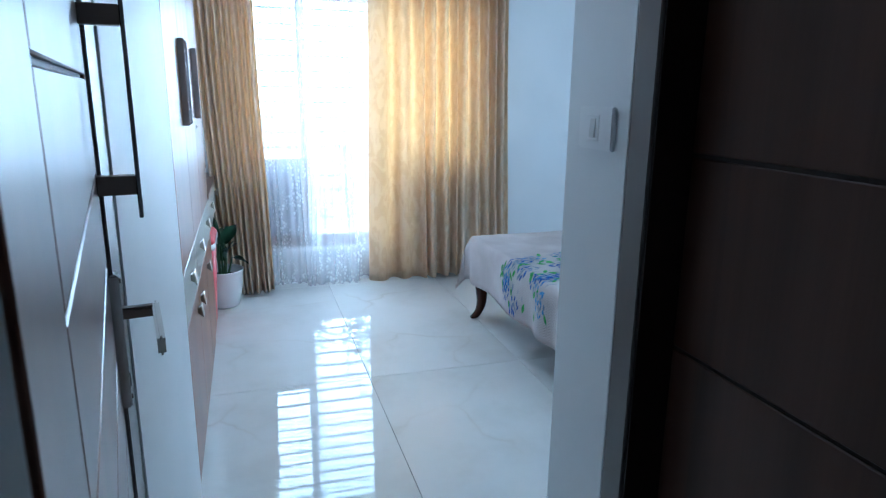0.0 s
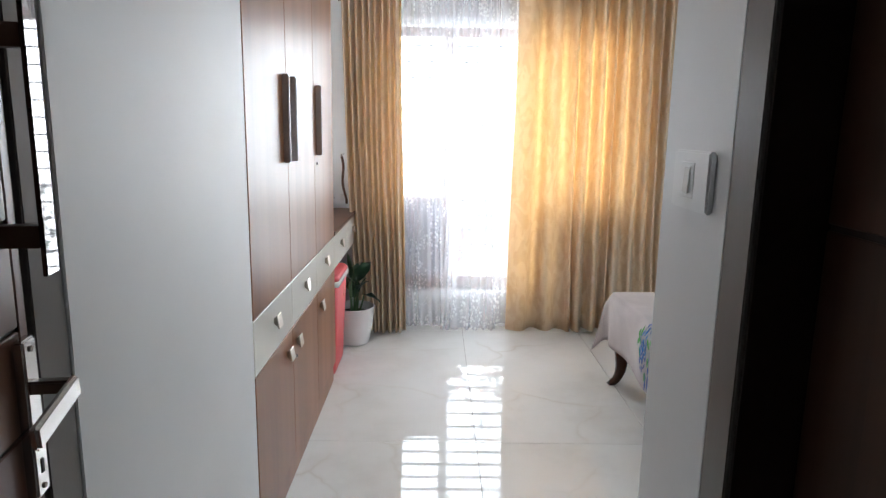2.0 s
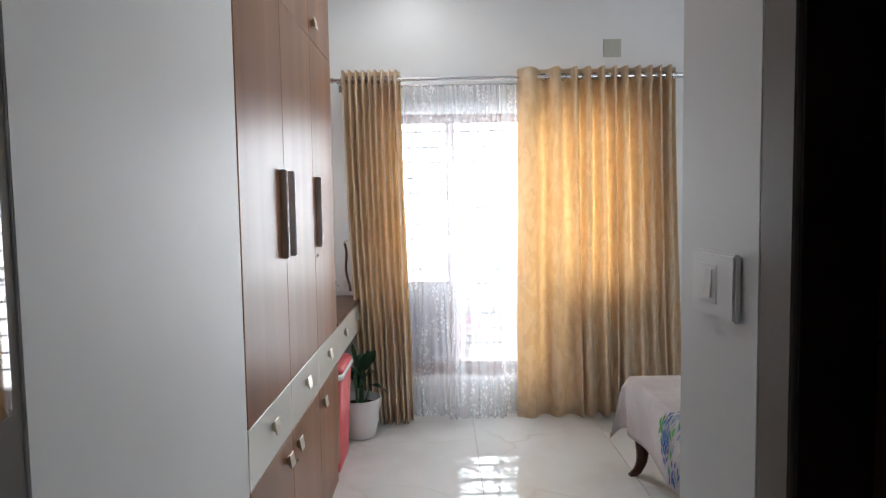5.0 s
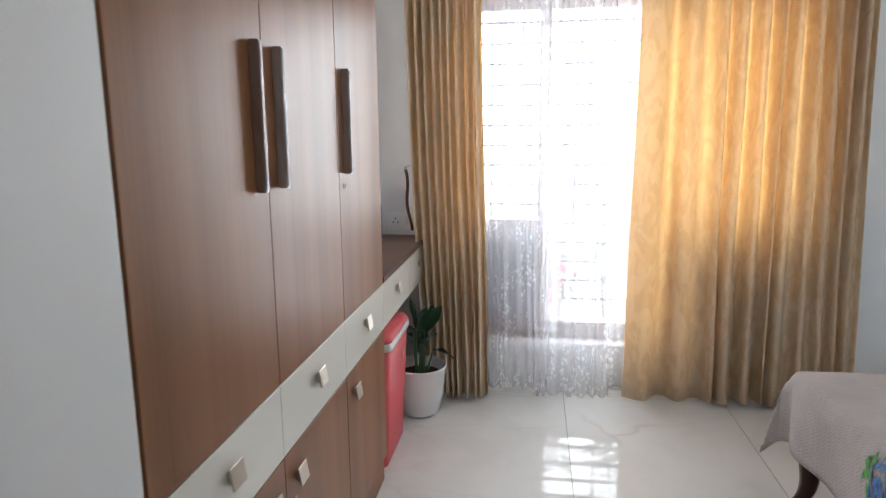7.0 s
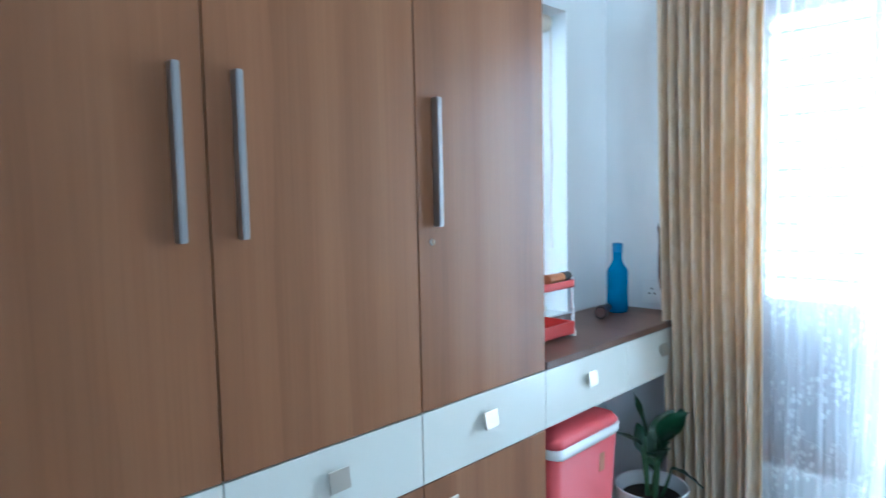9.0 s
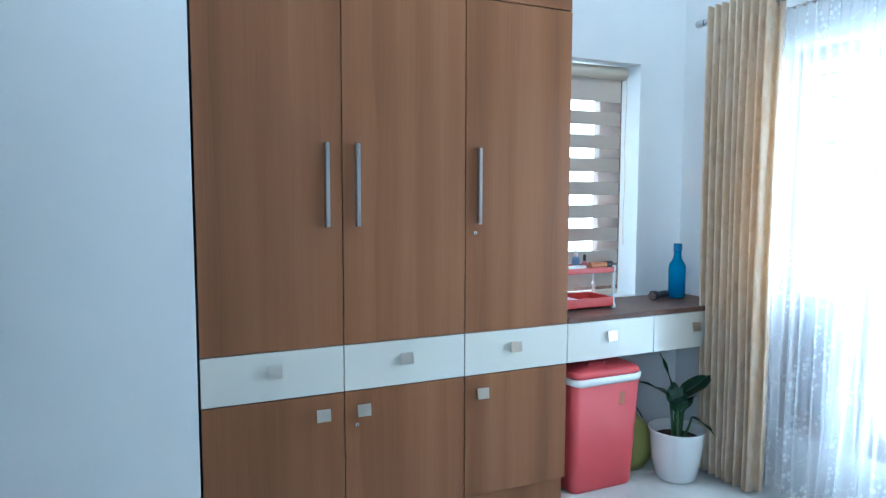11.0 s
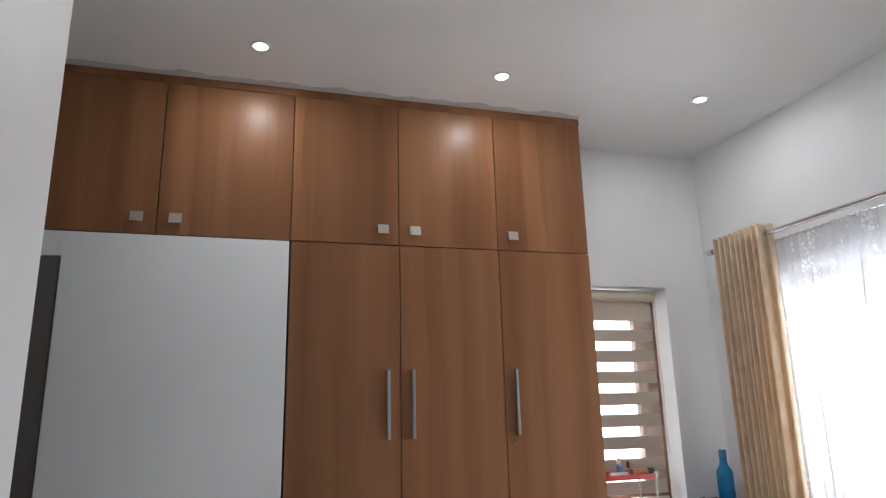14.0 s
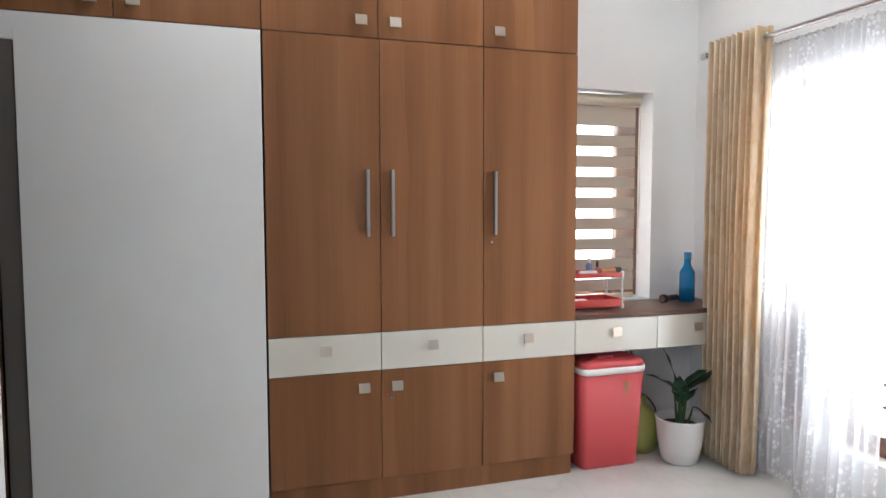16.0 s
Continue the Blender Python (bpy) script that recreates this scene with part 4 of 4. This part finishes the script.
def tapered_bin(x, y, w0, d0, w1, d1, z0, z1, r, n=6):
    """Box with rounded corners that widens upwards: widths along y, depths along x."""
    b = bmesh.new()
    rings = []
    for w, d, z in ((w0 * 0.96, d0 * 0.96, z0), (w0, d0, z0 + 0.012), (w1, d1, z1)):
        ring = []
        for cx, cy, a0 in ((1, 1, 0), (-1, 1, 90), (-1, -1, 180), (1, -1, 270)):
            for k in range(n + 1):
                a = radians(a0 + 90 * k / n)
                ring.append(b.verts.new((x + cx * (d / 2 - r) + r * math.cos(a), y + cy * (w / 2 - r) + r * math.sin(a), z)))
        rings.append(ring)
    m = len(rings[0])
    for a, c in zip(rings, rings[1:]):
        for k in range(m):
            b.faces.new((a[k], a[(k + 1) % m], c[(k + 1) % m], c[k]))
    b.faces.new(list(reversed(rings[0])))
    b.faces.new(rings[-1])
    return smooth(b)


BXC, BYC = -0.148, 3.892
part("body", tapered_bin(BXC, BYC, 0.345, 0.265, 0.385, 0.315, 0.0, 0.515, 0.035), RED, bucket)
part("rim_band", tapered_bin(BXC, BYC, 0.392, 0.332, 0.396, 0.336, 0.505, 0.540, 0.04), PLASTIC_WHITE, bucket, "white plastic rim band")
lid = part("lid", tapered_bin(BXC, BYC, 0.390, 0.330, 0.365, 0.305, 0.540, 0.572, 0.04), RED, bucket, "red plastic lid")
part("lid_grip", box(BXC + 0.02, BYC - 0.05, 0.571, BXC + 0.07, BYC + 0.05, 0.584, 0.004), RED, lid)
part("tape", box(BXC + 0.149, 3.955, 0.40, BXC + 0.1548, 3.985, 0.50), painted("brown_tape", (0.55, 0.22, 0.13), 0.4), bucket, "strip of brown tape")

bag = tagged(part("carrier_bag", lathe([(0.0, 0.0), (0.10, 0.0), (0.125, 0.05), (0.13, 0.13), (0.10, 0.22), (0.045, 0.27), (0.05, 0.30), (0.0, 0.29)], (-0.215, 4.178, 0), 28), GREENBAG), "crumpled yellow-green bag under the desk", "bag")
for v in bag.data.vertices:
    q = noise.noise(Vector(v.co) * 13)
    v.co.x += 0.02 * q * (1 if v.co.z > 0.01 else 0)
    v.co.y += 0.02 * noise.noise(Vector(v.co) * 9) * (1 if v.co.z > 0.01 else 0)
bag.data.polygons.foreach_set("use_smooth", [True] * len(bag.data.polygons))

PX, PY = 0.020, 4.298
plant = thing("potted_plant", "leafy dark green plant in a white plastic pot", "plant")
pot = part("pot", smooth(lathe([(0.0, 0.0), (0.084, 0.0), (0.096, 0.012), (0.116, 0.11), (0.130, 0.238), (0.133, 0.243), (0.128, 0.246), (0.124, 0.238), (0.114, 0.190), (0.0, 0.190)], (PX, PY, 0), 40)), PLASTIC_WHITE, plant, "white tapered plastic pot")
part("soil", lathe([(0.0, 0.0), (0.108, 0.0), (0.108, 0.006), (0.05, 0.012), (0.0, 0.010)], (PX, PY, 0.191), 24), SOIL, plant)


def leaf_bm(length, width, droop, fold):
    """Broad pointed leaf with a folded midrib, along +x."""
    b = bmesh.new()
    rows = []
    for i in range(11):
        u = i / 10
        w = width * math.sin(math.pi * u ** 0.8) ** 0.85 * (1 - 0.25 * u) + 0.0008
        row = []
        for j in range(7):
            c = j / 3 - 1
            row.append(b.verts.new((length * u, w * c, -droop * u * u + fold * w * abs(c) + 0.006 * math.sin(u * 9 + c) * abs(c))))
        rows.append(row)
    for r0, r1 in zip(rows, rows[1:]):
        for j in range(6):
            b.faces.new((r0[j], r1[j], r1[j + 1], r0[j + 1]))
    return smooth(b)


rnd = random.Random(5)
LEAVES = (
    (0.00, 0.03, 0.39, 72, 0.22, 0.066, 42), (0.02, 0.02, 0.41, 30, 0.17, 0.060, 58), (-0.03, -0.02, 0.39, 205, 0.19, 0.052, 28),
    (-0.01, -0.03, 0.43, 255, 0.22, 0.018, 80), (0.03, -0.03, 0.36, 318, 0.13, 0.046, 52), (0.06, 0.03, 0.31, 28, 0.14, 0.042, -14),
    (0.00, 0.02, 0.29, 85, 0.15, 0.042, 66), (0.02, -0.01, 0.32, 340, 0.15, 0.046, 74), (-0.02, 0.01, 0.34, 150, 0.15, 0.044, 62),
)
for dx, dy, z, turn, length, width, lift in LEAVES:
    base = Vector((PX + dx * 0.35 + rnd.uniform(-0.01, 0.01), PY + dy * 0.35, 0.192))
    tip = Vector((PX + dx, PY + dy, z))
    mid = (base + tip) / 2 + Vector((dx * 0.25, dy * 0.25, 0.03))
    pts = [base * (1 - u) ** 2 + mid * 2 * u * (1 - u) + tip * u * u for u in (k / 6 for k in range(7))]
    part("stalk", smooth(tube(pts, 0.0075, 7, 0.5)), STEM, plant)
    part("leaf", leaf_bm(length * 0.86, width, 0.035, 0.25), LEAF, plant).matrix_local = pose(tip.x, tip.y, tip.z, rnd.uniform(-25, 25), -lift, turn)

for k, (ya, r) in enumerate(((4.14, 0.09), (4.18, 0.07))):
    cb = thing("cable", "loose black cable hanging under the desk", "cable", group="cables under the desk")
    pts = [(-0.385, ya, 0.62)] + [(-0.36 + 0.02 * math.sin(j), ya + 0.012 * j + r * math.sin(j * 0.8) * 0.5, 0.60 - 0.052 * j) for j in range(7)] + [(-0.33 + 0.01 * j, ya + 0.10 + 0.03 * j, 0.27 - 0.01 * j * j + 0.006 * k) for j in range(4)] + [(-0.30, ya + 0.2, 0.006)]
    part("cord", tube(pts, 0.004, 7), BLACK, cb)

# ---- on the desk ----
TOP = 0.8245
bottle = thing("water_bottle", "blue plastic water bottle, part full, on the desk", "bottle")
part("body", smooth(lathe([(0.0, 0.0), (0.039, 0.0), (0.044, 0.006), (0.044, 0.075), (0.0425, 0.08), (0.044, 0.085), (0.044, 0.162), (0.041, 0.178), (0.030, 0.194), (0.0225, 0.208), (0.0195, 0.226), (0.0195, 0.252), (0.0, 0.252)], (-0.255, 4.54, TOP), 32)), BLUE_BOTTLE, bottle)
part("cap", lathe([(0.0, 0.0), (0.0215, 0.0), (0.0215, 0.036), (0.020, 0.039), (0.0, 0.039)], (-0.255, 4.54, TOP + 0.248), 24), BLUE_CAP, bottle, "dark blue bottle cap")
part("water", smooth(lathe([(0.0, 0.003), (0.038, 0.003), (0.042, 0.008), (0.042, 0.078), (0.0, 0.078)], (-0.255, 4.54, TOP), 24)), BLUE_WATER, bottle)

torch = thing("torch", "small black torch lying on the desk", "torch")
for nm, prof, mt in (("barrel", [(0.0, 0.0), (0.013, 0.0), (0.014, 0.004), (0.014, 0.075), (0.0, 0.075)], BLACK), ("head", [(0.0, 0.0), (0.014, 0.0), (0.021, 0.018), (0.021, 0.036), (0.018, 0.037), (0.0, 0.037)], BLACK), ("lens", [(0.0, 0.0), (0.0165, 0.0), (0.0165, 0.0015), (0.0, 0.0015)], CHROME)):
    o = part(nm, lathe([(1.2 * a, 1.2 * b) for a, b in prof], (0, 0, {"barrel": 0, "head": 0.09, "lens": 0.135}[nm]), 20), mt, torch)
    o.matrix_local = pose(-0.262, 4.475, TOP + 0.0255, 90, 0, 18)

rack = thing("cosmetics_rack", "two-tier red plastic cosmetics rack with white posts", "rack")
RX0, RX1, RY0, RY1 = -0.31, -0.13, 3.73, 4.02


def tray_bm(z, h):
    b = bmesh.new()
    put_box(b, RX0, RY0, z, RX1, RY1, z + 0.004)
    for a in ((RX0, RY0, RX1, RY0 + 0.004), (RX0, RY1 - 0.004, RX1, RY1), (RX0, RY0 + 0.004, RX0 + 0.004, RY1 - 0.004), (RX1 - 0.004, RY0 + 0.004, RX1, RY1 - 0.004)):
        put_box(b, a[0], a[1], z + 0.0005, a[2], a[3], z + h)
    return b


part("tray", tray_bm(TOP + 0.010, 0.044), RED_TRAY, rack, "red plastic tray")
part("tray", tray_bm(TOP + 0.172, 0.026), RED_TRAY, rack, "red plastic tray")
for px in (RX0 + 0.012, RX1 - 0.012):
    for py in (RY0 - 0.008, RY1 + 0.008):
        part("post", lathe([(0.0, 0.0), (0.011, 0.0), (0.012, 0.012), (0.006, 0.03), (0.005, 0.09), (0.009, 0.10), (0.005, 0.11), (0.006, 0.168), (0.011, 0.188), (0.010, 0.204), (0.0, 0.206)], (px, py, TOP), 14), PLASTIC_WHITE, rack, "white plastic post")
Z2 = TOP + 0.1765
tube_brown = thing("makeup_tube", "brown makeup tube with a black cap on the rack", "tube")
o = part("tube_body", lathe([(0.0, 0.0), (0.017, 0.0), (0.018, 0.01), (0.016, 0.09), (0.0, 0.09)], (0, 0, 0), 18), painted("amber_plastic", (0.45, 0.17, 0.06), 0.3), tube_brown)
o.matrix_local = pose(-0.16, 3.90, Z2 + 0.030, -90, 0, 0)
o = part("cap", lathe([(0.0, 0.0), (0.0185, 0.0), (0.0185, 0.035), (0.0, 0.035)], (0, 0, 0), 18), BLACK, tube_brown, "black cap")
o.matrix_local = pose(-0.16, 3.99, Z2 + 0.030, -90, 0, 0)
t2 = thing("cream_tube", "white cream tube lying on the rack", "tube")
o = part("tube_body", lathe([(0.0, 0.0), (0.013, 0.0), (0.015, 0.02), (0.015, 0.10), (0.0, 0.10)], (0, 0, 0), 18), PLASTIC_WHITE, t2)
o.matrix_local = pose(-0.185, 3.79, Z2 + 0.016, -90, 0, 0)
t3 = thing("lotion_bottle", "small clear bottle with blue lotion and white cap", "bottle")
part("body", lathe([(0.0, 0.0), (0.017, 0.0), (0.018, 0.004), (0.018, 0.055), (0.012, 0.066), (0.0, 0.066)], (-0.25, 3.885, Z2), 20), painted("pale_blue_plastic", (0.25, 0.36, 0.60), 0.2), t3)
part("cap", lathe([(0.0, 0.0), (0.010, 0.0), (0.010, 0.030), (0.0, 0.030)], (-0.25, 3.885, Z2 + 0.066), 16), PLASTIC_WHITE, t3, "white cap")
t4 = thing("nail_polish", "small nail polish bottle with a dark cap", "bottle")
part("body", lathe([(0.0, 0.0), (0.014, 0.0), (0.014, 0.035), (0.006, 0.042), (0.0, 0.042)], (-0.255, 3.94, Z2), 16), painted("rose_plastic", (0.55, 0.20, 0.22), 0.2), t4)
part("cap", lathe([(0.0, 0.0), (0.008, 0.0), (0.007, 0.032), (0.0, 0.032)], (-0.255, 3.94, Z2 + 0.042), 14), BLACK, t4, "dark cap")
t5 = thing("pink_compact", "flat pink make-up box in the lower tray", "box")
part("case", box(-0.26, 3.74, TOP + 0.015, -0.18, 3.86, TOP + 0.044, 0.006), painted("pink_plastic", (0.62, 0.30, 0.36), 0.3), t5)
t6 = thing("white_comb", "white plastic comb lying in the lower tray", "comb")
part("spine", box(-0.17, 3.74, TOP + 0.015, -0.155, 3.92, TOP + 0.026, 0.003), PLASTIC_WHITE, t6)

# ---- switches, socket, vent, downlights ----
sw = thing("light_switch", "white square switch plate with one rocker", "switch")
part("plate", box(0.919, 1.216, 1.260, 0.9305, 1.352, 1.349, 0.003), SWITCH_M, sw)
part("surround", box(0.9181, 1.266, 1.278, 0.9195, 1.318, 1.332, 0.001, 1), SWITCH_M, sw)
rk = box(0.9160, 1.278, 1.284, 0.9200, 1.302, 1.326, 0.002)
bmesh.ops.rotate(rk, verts=rk.verts, cent=(0.918, 1.29, 1.305), matrix=Matrix.Rotation(radians(4), 3, "Y"))
part("rocker", rk, PLASTIC_WHITE, sw, "white rocker")
sw2 = thing("switch_board", "wide white switch board on the wall", "switch")
part("plate", box(1.13, BACK + 0.0005, 1.165, 1.38, BACK + 0.003, 1.262, 0.001), SWITCH_M, sw2)
for k in range(5):
    part("rocker", box(1.155 + 0.042 * k, BACK + 0.003, 1.19, 1.190 + 0.042 * k, BACK + 0.0045, 1.237, 0.0005, 1), PLASTIC_WHITE, sw2)
so = thing("wall_socket", "white power socket plate above the desk", "socket")
part("plate", box(-0.215, FRONT - 0.012, 0.85, -0.07, FRONT - 0.0005, 0.945, 0.003), SWITCH_M, so)
for dx, dz in ((0.0, 0.012), (-0.012, -0.008), (0.012, -0.008)):
    part("socket_hole", tube([(-0.17 + dx, FRONT - 0.0135, 0.90 + dz), (-0.17 + dx, FRONT - 0.0115, 0.90 + dz)], 0.004, 10), BLACK, so)
part("rocker", box(-0.115, FRONT - 0.016, 0.875, -0.09, FRONT - 0.012, 0.92, 0.002), PLASTIC_WHITE, so)
ve = thing("wall_vent", "small greenish square vent cover high on the wall", "vent")
VENT = painted("vent_plastic", (0.50, 0.52, 0.46), 0.5)
part("frame", box(1.62, FRONT - 0.010, 2.365, 1.735, FRONT - 0.0005, 2.48, 0.003), VENT, ve)
part("cover", box(1.64, FRONT - 0.014, 2.40, 1.715, FRONT - 0.010, 2.465, 0.002), VENT, ve)
for lx, ly in DOWNLIGHTS:
    dl = thing("downlight", "small round recessed ceiling downlight, switched on", "downlight", group="ceiling downlights")
    part("trim_ring", lathe([(0.031, 0.0), (0.041, 0.0), (0.043, 0.006), (0.031, 0.006), (0.031, 0.0)], (lx, ly, CEIL - 0.0065), 28, False), PLASTIC_WHITE, dl)
    part("diffuser", lathe([(0.0, 0.0), (0.030, 0.0), (0.030, 0.004), (0.0, 0.004)], (lx, ly, CEIL - 0.0045), 24), GLOW, dl)

# ---- floor tiles ----
rx = [-1.2, -0.07, 0.73, 1.53, 2.33, 3.13, 3.8]
ry = [-1.6, -0.235, 1.365, 2.965, 4.565, 4.685]
for i in range(len(rx) - 1):
    for j in range(len(ry) - 1):
        part("tile", box(rx[i] + 0.0012, ry[j] + 0.0012, -0.009, rx[i + 1] - 0.0012, ry[j + 1] - 0.0012, 0.0, 0.0008, 1), MARBLE, slab)
